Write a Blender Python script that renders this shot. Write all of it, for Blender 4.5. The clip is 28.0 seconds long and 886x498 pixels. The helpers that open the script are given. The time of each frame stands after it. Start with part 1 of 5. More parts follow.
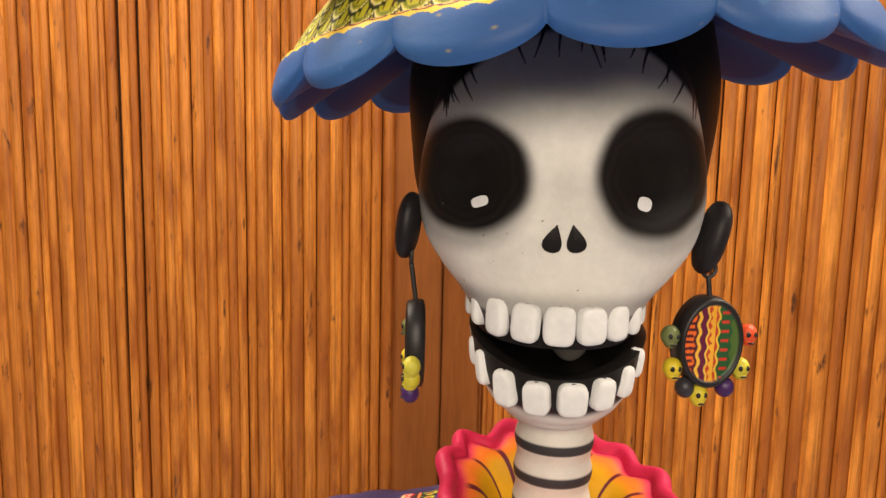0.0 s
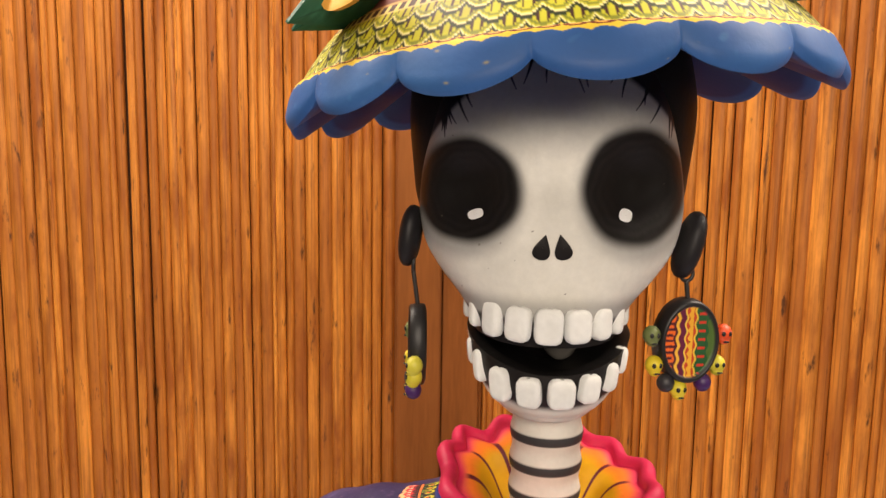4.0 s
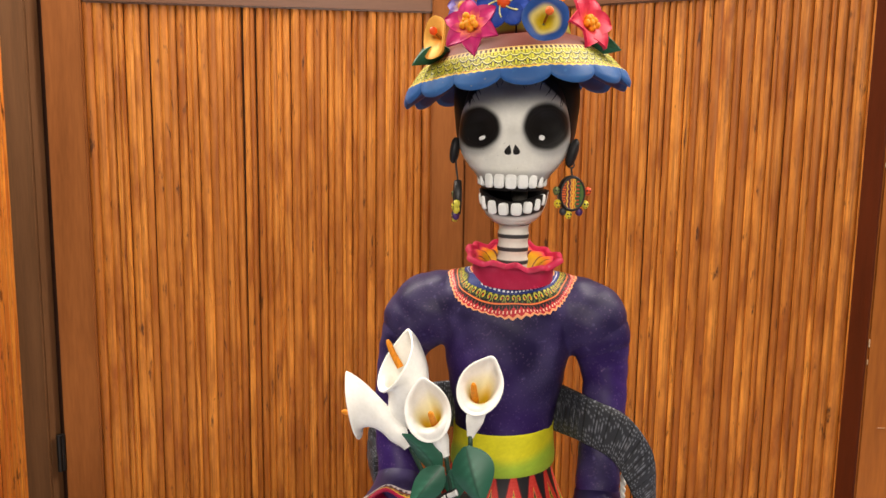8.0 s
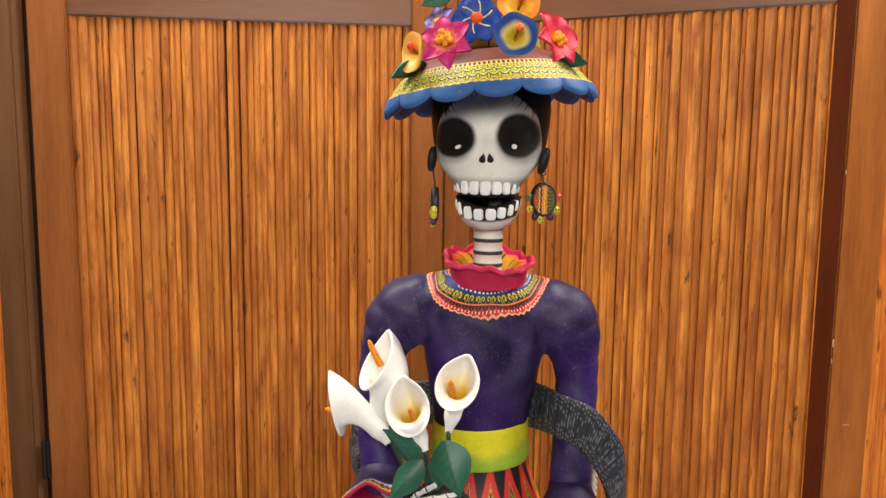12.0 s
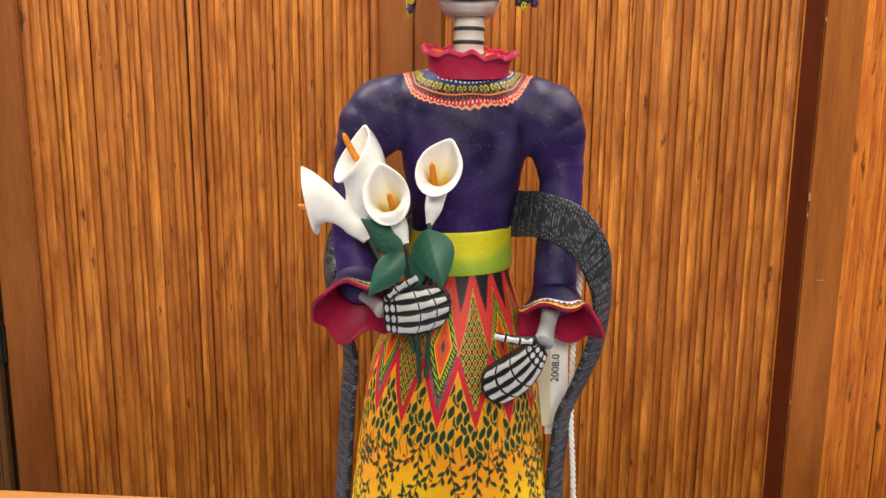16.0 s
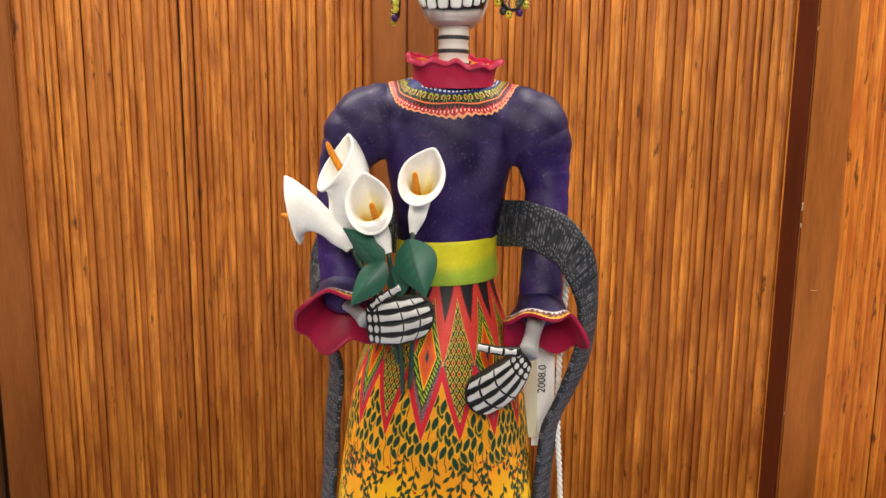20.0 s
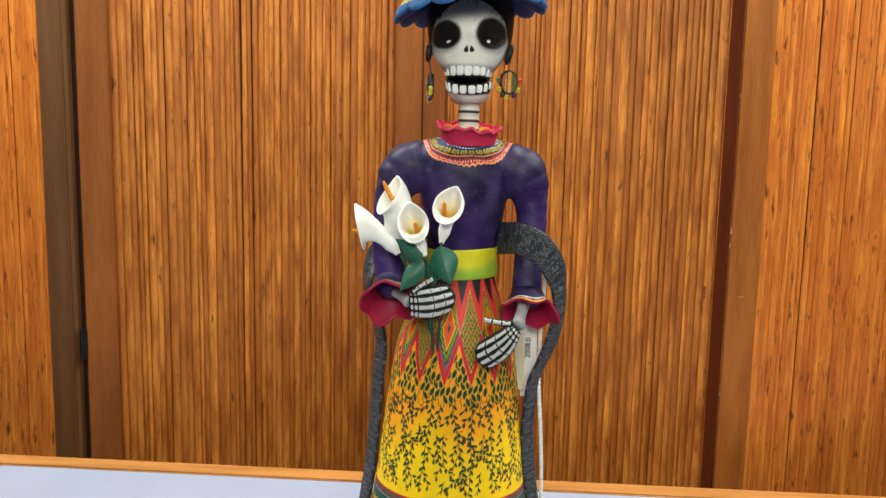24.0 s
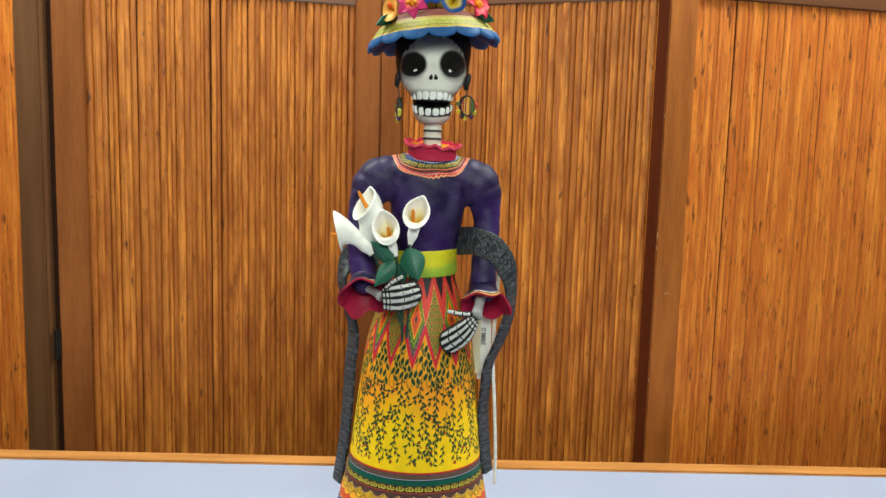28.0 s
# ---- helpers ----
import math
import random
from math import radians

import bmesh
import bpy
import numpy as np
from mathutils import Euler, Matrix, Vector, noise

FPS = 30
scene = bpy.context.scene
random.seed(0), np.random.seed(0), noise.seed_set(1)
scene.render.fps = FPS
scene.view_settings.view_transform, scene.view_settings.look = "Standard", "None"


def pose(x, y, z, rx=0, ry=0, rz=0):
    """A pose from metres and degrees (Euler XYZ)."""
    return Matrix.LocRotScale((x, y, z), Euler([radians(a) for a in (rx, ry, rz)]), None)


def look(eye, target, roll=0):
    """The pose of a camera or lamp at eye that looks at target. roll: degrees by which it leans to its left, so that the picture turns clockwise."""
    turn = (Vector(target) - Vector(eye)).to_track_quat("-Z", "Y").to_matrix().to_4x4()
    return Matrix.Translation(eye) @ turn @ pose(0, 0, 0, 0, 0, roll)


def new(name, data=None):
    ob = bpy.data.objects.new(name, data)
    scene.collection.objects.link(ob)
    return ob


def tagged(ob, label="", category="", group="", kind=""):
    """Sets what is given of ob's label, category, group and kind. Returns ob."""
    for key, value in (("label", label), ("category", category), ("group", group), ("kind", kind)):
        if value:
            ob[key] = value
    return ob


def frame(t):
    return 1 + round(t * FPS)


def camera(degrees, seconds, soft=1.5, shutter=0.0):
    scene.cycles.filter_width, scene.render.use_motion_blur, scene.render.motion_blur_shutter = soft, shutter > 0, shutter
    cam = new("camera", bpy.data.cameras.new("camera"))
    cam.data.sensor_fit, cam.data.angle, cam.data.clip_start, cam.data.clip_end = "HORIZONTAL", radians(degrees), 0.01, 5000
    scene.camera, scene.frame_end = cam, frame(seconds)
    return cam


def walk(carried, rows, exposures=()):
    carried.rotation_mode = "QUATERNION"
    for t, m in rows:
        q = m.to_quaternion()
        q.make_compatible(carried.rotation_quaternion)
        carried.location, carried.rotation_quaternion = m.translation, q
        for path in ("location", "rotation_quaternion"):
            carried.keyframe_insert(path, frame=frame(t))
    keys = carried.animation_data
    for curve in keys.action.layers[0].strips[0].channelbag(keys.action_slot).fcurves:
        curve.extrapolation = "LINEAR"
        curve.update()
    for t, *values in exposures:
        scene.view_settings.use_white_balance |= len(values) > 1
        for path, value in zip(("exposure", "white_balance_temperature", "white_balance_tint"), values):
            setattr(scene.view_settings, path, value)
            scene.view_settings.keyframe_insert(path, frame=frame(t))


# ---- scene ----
cam = camera(59.8, 28.0)
METRES, EYE, TILT, LEAN, TURN = 1.11, 1.35, 0.0, 0.0, 5.9
ROWS = [
    (0.0, 0.0, 0.0, 0.0, 0.26, -7.97, -1.85),
    (0.5, -0.0001, 0.001, -0.0, 0.2, -7.9, -1.68),
    (1.0, -0.004, 0.0029, -0.0007, 0.15, -7.92, -1.44),
    (1.5, -0.0033, 0.0039, -0.0016, 0.02, -8.0, -1.37),
    (2.0, -0.0008, 0.0033, -0.0008, -0.08, -7.96, -1.49),
    (2.5, 0.0013, 0.0023, -0.0007, -0.1, -7.88, -1.5),
    (3.0, 0.0023, 0.0015, -0.0007, -0.04, -7.83, -1.61),
    (3.5, 0.0008, -0.0006, 0.003, -0.02, -7.68, -1.49),
    (5.5, 0.0048, -0.1357, -0.0001, 0.88, -7.27, -1.31),
    (6.0, 0.0078, -0.1801, -0.0048, 0.95, -7.55, -1.13),
    (6.5, 0.0011, -0.2171, -0.0045, 1.22, -7.67, -1.24),
    (7.0, -0.0008, -0.2499, -0.0119, 1.49, -7.84, -1.3),
    (7.5, -0.0004, -0.2824, -0.009, 1.45, -7.89, -1.32),
    (8.0, -0.0045, -0.3087, -0.0164, 1.4, -7.92, -1.38),
    (8.5, -0.0052, -0.334, -0.0174, 1.23, -8.0, -1.27),
    (9.0, -0.0018, -0.3331, -0.0273, 0.88, -8.07, -1.29),
    (9.5, -0.0014, -0.3321, -0.0284, 0.56, -8.07, -1.42),
    (10.0, 0.002, -0.3351, -0.0253, 0.25, -7.81, -1.28),
    (10.5, 0.0063, -0.3343, -0.0142, 0.12, -7.45, -1.26),
    (11.0, -0.0011, -0.3354, -0.0028, 0.15, -7.03, -1.34),
    (11.5, -0.0067, -0.3321, 0.0074, 0.08, -6.75, -1.19),
    (12.0, -0.0012, -0.3329, -0.017, 0.06, -7.16, -1.22),
    (12.5, -0.0038, -0.3379, -0.0447, 0.17, -8.06, -1.52),
    (13.0, -0.0149, -0.3365, -0.0704, 0.19, -8.93, -1.66),
    (13.5, -0.012, -0.327, -0.0857, -0.07, -9.64, -1.76),
    (15.5, -0.0094, -0.3161, -0.1281, -2.3, -10.57, -1.25),
    (16.0, -0.0099, -0.3225, -0.127, -2.74, -10.25, -1.09),
    (16.5, -0.0096, -0.3183, -0.1276, -2.99, -10.12, -1.23),
    (17.0, -0.0061, -0.3178, -0.1286, -3.12, -10.04, -1.47),
    (17.5, -0.0031, -0.314, -0.1304, -3.13, -10.03, -1.53),
    (18.0, 0.0033, -0.3141, -0.1275, -3.12, -9.86, -1.35),
    (18.5, 0.0069, -0.3174, -0.1263, -2.86, -9.68, -1.16),
    (19.0, 0.0004, -0.318, -0.1253, -2.56, -9.64, -1.08),
    (19.5, 0.0001, -0.3212, -0.1235, -2.57, -9.57, -1.11),
    (20.0, 0.0017, -0.3194, -0.1269, -2.58, -9.6, -1.17),
    (20.5, -0.0005, -0.321, -0.1271, -2.54, -9.66, -1.2),
    (22.5, -0.0197, -0.4565, -0.1239, -2.61, -7.82, -1.12),
    (23.0, -0.0196, -0.4963, -0.1176, -2.63, -7.51, -0.9),
    (23.5, -0.0247, -0.5272, -0.1176, -2.67, -7.42, -1.18),
    (24.0, -0.034, -0.5497, -0.1105, -3.15, -7.46, -1.79),
    (24.5, -0.0267, -0.5509, -0.1082, -4.04, -7.54, -1.74),
    (25.0, -0.053, -0.5809, -0.1235, -4.83, -7.7, -1.86),
    (25.5, -0.0897, -0.6269, -0.1188, -5.88, -8.39, -1.97),
    (26.0, -0.0895, -0.6471, -0.1094, -7.01, -7.92, -1.81),
    (26.5, -0.0772, -0.6589, -0.1077, -7.66, -7.75, -1.77),
    (27.0, -0.0775, -0.6538, -0.1099, -7.58, -7.66, -1.95),
    (27.5, -0.0767, -0.6528, -0.1059, -7.58, -7.16, -2.09),
    (28.0, -0.072, -0.6539, -0.1038, -7.75, -6.78, -2.15),
]
LEANED = pose(0.0095, 0, 1.10) @ pose(0, 0, 0, 0, 0.6, 0) @ pose(-0.0095, 0, -1.10)
EXPOSURES = [(0.0, 0.10, 7500, 16), (3.5, 0.10, 7500, 16), (6.0, 0.06, 7300, 15), (10.0, 0.06, 6750, 12), (21.0, 0.08, 6700, 11), (23.0, 0.06, 6550, 8), (25.0, 0.0, 6200, -6), (28.0, 0.0, 6150, -5)]
walk(cam, [(t, LEANED @ pose(0, 0, EYE, TILT, LEAN, TURN) @ pose(METRES * x, METRES * y, METRES * z, 90 + pitch, roll, yaw)) for t, x, y, z, yaw, pitch, roll in ROWS], EXPOSURES)

# ---- world and lights ----
world = bpy.data.worlds.new("world")
scene.world = world
world.use_nodes = True
world.node_tree.nodes["Background"].inputs[0].default_value = (1.0, 0.96, 0.9, 1)
world.node_tree.nodes["Background"].inputs[1].default_value = 0.25


def area_lamp(name, eye, aim, sx, sy, watts, colour):
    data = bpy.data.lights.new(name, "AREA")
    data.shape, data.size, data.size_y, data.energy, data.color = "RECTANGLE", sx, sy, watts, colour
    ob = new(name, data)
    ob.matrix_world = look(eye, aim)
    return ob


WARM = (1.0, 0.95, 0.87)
area_lamp("ceiling_lamp", (-0.92, 0.42, 2.36), (-0.92, 0.421, 0), 1.3, 0.3, 40, WARM)
area_lamp("ceiling_lamp", (1.05, 0.43, 2.36), (1.05, 0.431, 0), 1.3, 0.3, 41, WARM)
# unseen fill from the front, added to brighten the statue
area_lamp("front_fill", (0.10, -0.95, 1.70), (0.0, 0.2, 0.85), 0.9, 0.4, 12.5, WARM)


# ---- materials ----
def lin(r, g, b):
    return tuple((c / 255 / 12.92) if c / 255 <= 0.04045 else ((c / 255 + 0.055) / 1.055) ** 2.4 for c in (r, g, b))


def material(name, colour, rough=0.5, metal=0.0, vary=0.15, scale=60.0, bump=0.15, bump_scale=300.0, stretch=(1, 1, 1), attribute="", island=0.0, spec=0.5, dark=None, depth=0.002):
    """A painted or natural surface: colour or painted attribute, two noises of variation, fine relief."""
    m = bpy.data.materials.new(name)
    m.use_nodes = True
    nt = m.node_tree
    bsdf = nt.nodes["Principled BSDF"]
    bsdf.inputs["Roughness"].default_value, bsdf.inputs["Metallic"].default_value = rough, metal
    bsdf.inputs["Specular IOR Level"].default_value = spec
    co = nt.nodes.new("ShaderNodeTexCoord")
    mp = nt.nodes.new("ShaderNodeMapping")
    mp.inputs["Scale"].default_value = stretch
    nt.links.new(co.outputs["Object"], mp.inputs["Vector"])
    if attribute:
        src = nt.nodes.new("ShaderNodeAttribute")
        src.attribute_name = attribute
        out = src.outputs["Color"]
    else:
        src = nt.nodes.new("ShaderNodeRGB")
        src.outputs[0].default_value = (*colour, 1)
        out = src.outputs[0]
    n1 = nt.nodes.new("ShaderNodeTexNoise")
    n1.inputs["Scale"].default_value, n1.inputs["Detail"].default_value = scale, 6
    n2 = nt.nodes.new("ShaderNodeTexNoise")
    n2.inputs["Scale"].default_value, n2.inputs["Detail"].default_value = scale * 7, 3
    for n in (n1, n2):
        nt.links.new(mp.outputs[0], n.inputs["Vector"])
    add = nt.nodes.new("ShaderNodeMath")
    add.operation = "MULTIPLY_ADD"
    nt.links.new(n2.outputs[0], add.inputs[0])
    add.inputs[1].default_value = 0.45
    nt.links.new(n1.outputs[0], add.inputs[2])
    last = add.outputs[0]
    if island:
        info = nt.nodes.new("ShaderNodeObjectInfo")
        more = nt.nodes.new("ShaderNodeMath")
        more.operation = "MULTIPLY_ADD"
        nt.links.new(info.outputs["Random"], more.inputs[0])
        more.inputs[1].default_value = island
        nt.links.new(last, more.inputs[2])
        last = more.outputs[0]
        shift = nt.nodes.new("ShaderNodeVectorMath")
        shift.operation = "ADD"
        scl = nt.nodes.new("ShaderNodeVectorMath")
        scl.operation = "SCALE"
        scl.inputs[0].default_value = (3.1, 7.7, 5.3)
        nt.links.new(info.outputs["Random"], scl.inputs["Scale"])
        nt.links.new(co.outputs["Object"], shift.inputs[0])
        nt.links.new(scl.outputs[0], shift.inputs[1])
        nt.links.new(shift.outputs[0], mp.inputs["Vector"])
    ramp = nt.nodes.new("ShaderNodeMapRange")
    ramp.inputs["From Min"].default_value, ramp.inputs["From Max"].default_value = 0.45, 1.0 + island
    ramp.inputs["To Min"].default_value, ramp.inputs["To Max"].default_value = 0.0, 1.0
    nt.links.new(last, ramp.inputs["Value"])
    mix = nt.nodes.new("ShaderNodeMix")
    mix.data_type = "RGBA"
    nt.links.new(ramp.outputs[0], mix.inputs["Factor"])
    low = nt.nodes.new("ShaderNodeMix")
    low.data_type, low.blend_type = "RGBA", "MULTIPLY"
    low.inputs["Factor"].default_value = 1.0
    low.inputs["B"].default_value = (*(dark or (1 - 1.6 * vary,) * 3), 1)
    nt.links.new(out, low.inputs["A"])
    high = nt.nodes.new("ShaderNodeMix")
    high.data_type, high.blend_type = "RGBA", "MULTIPLY"
    high.inputs["Factor"].default_value = 1.0
    high.inputs["B"].default_value = (1 + vary, 1 + vary, 1 + vary, 1)
    nt.links.new(out, high.inputs["A"])
    nt.links.new(low.outputs["Result"], mix.inputs["A"])
    nt.links.new(high.outputs["Result"], mix.inputs["B"])
    nt.links.new(mix.outputs["Result"], bsdf.inputs["Base Color"])
    n3 = nt.nodes.new("ShaderNodeTexNoise")
    n3.inputs["Scale"].default_value, n3.inputs["Detail"].default_value = bump_scale, 4
    nt.links.new(mp.outputs[0], n3.inputs["Vector"])
    bm_ = nt.nodes.new("ShaderNodeBump")
    bm_.inputs["Strength"].default_value, bm_.inputs["Distance"].default_value = bump, depth
    nt.links.new(n3.outputs[0], bm_.inputs["Height"])
    nt.links.new(bm_.outputs[0], bsdf.inputs["Normal"])
    rr = nt.nodes.new("ShaderNodeMapRange")
    rr.inputs["To Min"].default_value, rr.inputs["To Max"].default_value = max(0.02, rough - 0.08), min(1, rough + 0.1)
    nt.links.new(n1.outputs[0], rr.inputs["Value"])
    nt.links.new(rr.outputs[0], bsdf.inputs["Roughness"])
    return m


PAINT = material("painted_clay", (1, 1, 1), 0.5, vary=0.07, scale=70, bump=0.12, bump_scale=500, attribute="paint", depth=0.0008, spec=0.28)
GLOSS = material("glossy_paint", (1, 1, 1), 0.46, vary=0.05, scale=90, bump=0.1, bump_scale=500, attribute="paint", depth=0.0006)


def reed_material(name, light, mid, rough, spotty=0.615):
    """Varnished reed: pale crest colour, browner clouds, thin dark streaks, each reed its own tone."""
    m = bpy.data.materials.new(name)
    m.use_nodes = True
    nt = m.node_tree
    bsdf = nt.nodes["Principled BSDF"]
    bsdf.inputs["Roughness"].default_value = rough
    bsdf.inputs["Specular IOR Level"].default_value = 0.35
    co, info = nt.nodes.new("ShaderNodeTexCoord"), nt.nodes.new("ShaderNodeObjectInfo")
    shift, scl = nt.nodes.new("ShaderNodeVectorMath"), nt.nodes.new("ShaderNodeVectorMath")
    scl.operation, shift.operation = "SCALE", "ADD"
    scl.inputs[0].default_value = (31, 17, 53)
    nt.links.new(info.outputs["Random"], scl.inputs["Scale"])
    nt.links.new(co.outputs["Object"], shift.inputs[0])
    nt.links.new(scl.outputs[0], shift.inputs[1])

    def noise_at(stretch, detail, rough_):
        mp, n = nt.nodes.new("ShaderNodeMapping"), nt.nodes.new("ShaderNodeTexNoise")
        mp.inputs["Scale"].default_value = stretch
        n.inputs["Scale"].default_value, n.inputs["Detail"].default_value, n.inputs["Roughness"].default_value = 1, detail, rough_
        nt.links.new(shift.outputs[0], mp.inputs["Vector"])
        nt.links.new(mp.outputs[0], n.inputs["Vector"])
        return n.outputs[0]

    def ranged(v, a, b, lo=0.0, hi=1.0):
        r = nt.nodes.new("ShaderNodeMapRange")
        for key, value in (("From Min", a), ("From Max", b), ("To Min", lo), ("To Max", hi)):
            r.inputs[key].default_value = value
        nt.links.new(v, r.inputs["Value"])
        return r.outputs[0]

    def mixed(f, a, b):
        x = nt.nodes.new("ShaderNodeMix")
        x.data_type = "RGBA"
        nt.links.new(f, x.inputs["Factor"])
        for key, value in (("A", a), ("B", b)):
            if isinstance(value, tuple):
                x.inputs[key].default_value = (*value, 1)
            else:
                nt.links.new(value, x.inputs[key])
        return x.outputs["Result"]

    cloud = noise_at((60, 60, 10), 5, 0.62)
    col = mixed(ranged(cloud, 0.34, 0.64), light, mid)
    tone = mixed(ranged(info.outputs["Random"], 0.15, 1.0, 0.0, 0.70), col, mid)
    grain = noise_at((700, 700, 9), 3, 0.6)
    col = mixed(ranged(grain, 0.47, 0.72, 0.0, 0.62), tone, tuple(c * 0.45 for c in mid))
    spots = noise_at((150, 150, 26), 4, 0.65)
    col = mixed(ranged(spots, spotty, spotty + 0.095, 0.0, 0.9), col, tuple(c * 0.16 for c in mid))
    nt.links.new(col, bsdf.inputs["Base Color"])
    bump = nt.nodes.new("ShaderNodeBump")
    bump.inputs["Strength"].default_value, bump.inputs["Distance"].default_value = 0.35, 0.0006
    nt.links.new(grain, bump.inputs["Height"])
    nt.links.new(bump.outputs[0], bsdf.inputs["Normal"])
    return m


REED = reed_material("varnished_reed", lin(238, 153, 64), lin(160, 87, 31), 0.48)
SLAT = reed_material("varnished_split_reed", lin(255, 160, 62), lin(206, 108, 38), 0.45, 0.585)
STILE = material("dark_varnished_wood", lin(148, 88, 42), 0.6, spec=0.18, vary=0.22, scale=9, bump=0.15, bump_scale=50, stretch=(5, 5, 0.5), island=0.2, dark=(0.55, 0.48, 0.42), depth=0.001)
ORANGE_STILE = material("orange_varnished_wood", lin(188, 112, 46), 0.55, spec=0.3, vary=0.22, scale=9, bump=0.15, bump_scale=50, stretch=(5, 5, 0.5), island=0.2, dark=(0.55, 0.48, 0.42), depth=0.001)
GREY_STILE = material("weathered_brown_wood", lin(112, 76, 48), 0.6, spec=0.2, vary=0.22, scale=9, bump=0.15, bump_scale=50, stretch=(5, 5, 0.5), island=0.2, dark=(0.6, 0.55, 0.5), depth=0.001)
SHADED_EDGE = material("shaded_edge_wood", lin(84, 34, 12), 0.6, spec=0.15, vary=0.2, scale=9, stretch=(5, 5, 0.5))
RAIL = material("dark_varnished_rail_wood", lin(112, 70, 44), 0.4, vary=0.22, scale=7, bump=0.15, bump_scale=50, stretch=(0.6, 5, 5), island=0.2, dark=(0.55, 0.48, 0.42), depth=0.001)
BACK = material("dark_backing_and_fold_shade", lin(66, 35, 16), 0.9, vary=0.2)
GAP_WOOD = material("small_board_wood", lin(146, 90, 58), 0.5, vary=0.25, scale=10, stretch=(4, 4, 0.6), island=0.9)
LAMINATE = material("pale_grey_laminate", lin(150, 158, 184), 0.38, vary=0.03, scale=14, bump=0.03, bump_scale=600)
OAK = material("oak_edging", lin(178, 124, 66), 0.4, vary=0.2, scale=12, bump=0.1, bump_scale=80, stretch=(0.5, 6, 6), dark=(0.66, 0.58, 0.5))
STEEL = material("dark_steel", lin(60, 56, 52), 0.4, metal=0.9, vary=0.1)
WALL = material("grey_wall_paint", lin(120, 115, 108), 0.85, vary=0.04, scale=3)
CARPET = material("grey_carpet", lin(84, 80, 76), 0.95, vary=0.2, scale=40, bump=0.5, bump_scale=400)
PAPER = material("white_paper", lin(246, 246, 244), 0.8, vary=0.04, scale=50)
CREAM_PAPER = material("cream_paper", lin(226, 220, 190), 0.8, vary=0.04, scale=50)
INK = material("black_ink", lin(40, 38, 40), 0.7, vary=0.05)
STRING = material("white_cotton_string", lin(246, 243, 236), 0.9, vary=0.1, scale=200)
LAMP = bpy.data.materials.new("lamp_diffuser")
LAMP.use_nodes = True
LAMP.node_tree.nodes["Principled BSDF"].inputs["Emission Color"].default_value = (1, 0.95, 0.86, 1)
LAMP.node_tree.nodes["Principled BSDF"].inputs["Emission Strength"].default_value = 4.0


# ---- mesh helpers ----
def part(name, bm, mat, parent=None, label="", smooth=False):
    me = bpy.data.meshes.new(name)
    bm.to_mesh(me)
    bm.free()
    me.materials.append(mat)
    if smooth:
        me.polygons.foreach_set("use_smooth", [True] * len(me.polygons))
    ob = new(name, me)
    ob.parent = parent
    if label:
        tagged(ob, label)
    return ob


def box(bm, x0, y0, z0, x1, y1, z1, bevel=0.0, m=None):
    made = bmesh.ops.create_cube(bm, size=1, matrix=Matrix.Translation(((x0 + x1) / 2, (y0 + y1) / 2, (z0 + z1) / 2)) @ Matrix.Diagonal((x1 - x0, y1 - y0, z1 - z0, 1)))
    if bevel:
        edges = {e for v in made["verts"] for e in v.link_edges}
        bmesh.ops.bevel(bm, geom=list(edges), offset=bevel, segments=2, affect="EDGES")
    if m is not None:
        bmesh.ops.transform(bm, matrix=m, verts=bm.verts[:])
    return bm


def curve(xs, ys, q):
    """Smooth values through few knots (Catmull-Rom)."""
    xs, ys, q = np.asarray(xs, float), np.asarray(ys, float), np.asarray(q, float)
    if xs[0] > xs[-1]:
        xs, ys = xs[::-1], ys[::-1]
    d = np.gradient(ys, xs)
    i = np.clip(np.searchsorted(xs, q) - 1, 0, len(xs) - 2)
    h = xs[i + 1] - xs[i]
    t = np.clip((q - xs[i]) / h, 0, 1)
    return (2 * t**3 - 3 * t**2 + 1) * ys[i] + (t**3 - 2 * t**2 + t) * h * d[i] + (3 * t**2 - 2 * t**3) * ys[i + 1] + (t**3 - t**2) * h * d[i + 1]


def route(points, n):
    """A smooth line of n points through few knots."""
    p = np.asarray(points, float)
    k = np.r_[0, np.cumsum(np.linalg.norm(np.diff(p[:, :3], axis=0), axis=1))]
    q = np.linspace(0, k[-1], n)
    return np.stack([curve(k, p[:, i], q) for i in range(p.shape[1])], 1)


def unit(v):
    v = np.asarray(v, float)
    return v / np.maximum(np.linalg.norm(v, axis=-1, keepdims=True), 1e-9)


def smoothstep(a, b, x):
    t = np.clip((np.asarray(x, float) - a) / (b - a), 0, 1)
    return t * t * (3 - 2 * t)


def blend(c0, c1, t):
    t = np.asarray(t, float)[..., None]
    return np.asarray(c0) * (1 - t) + np.asarray(c1) * t


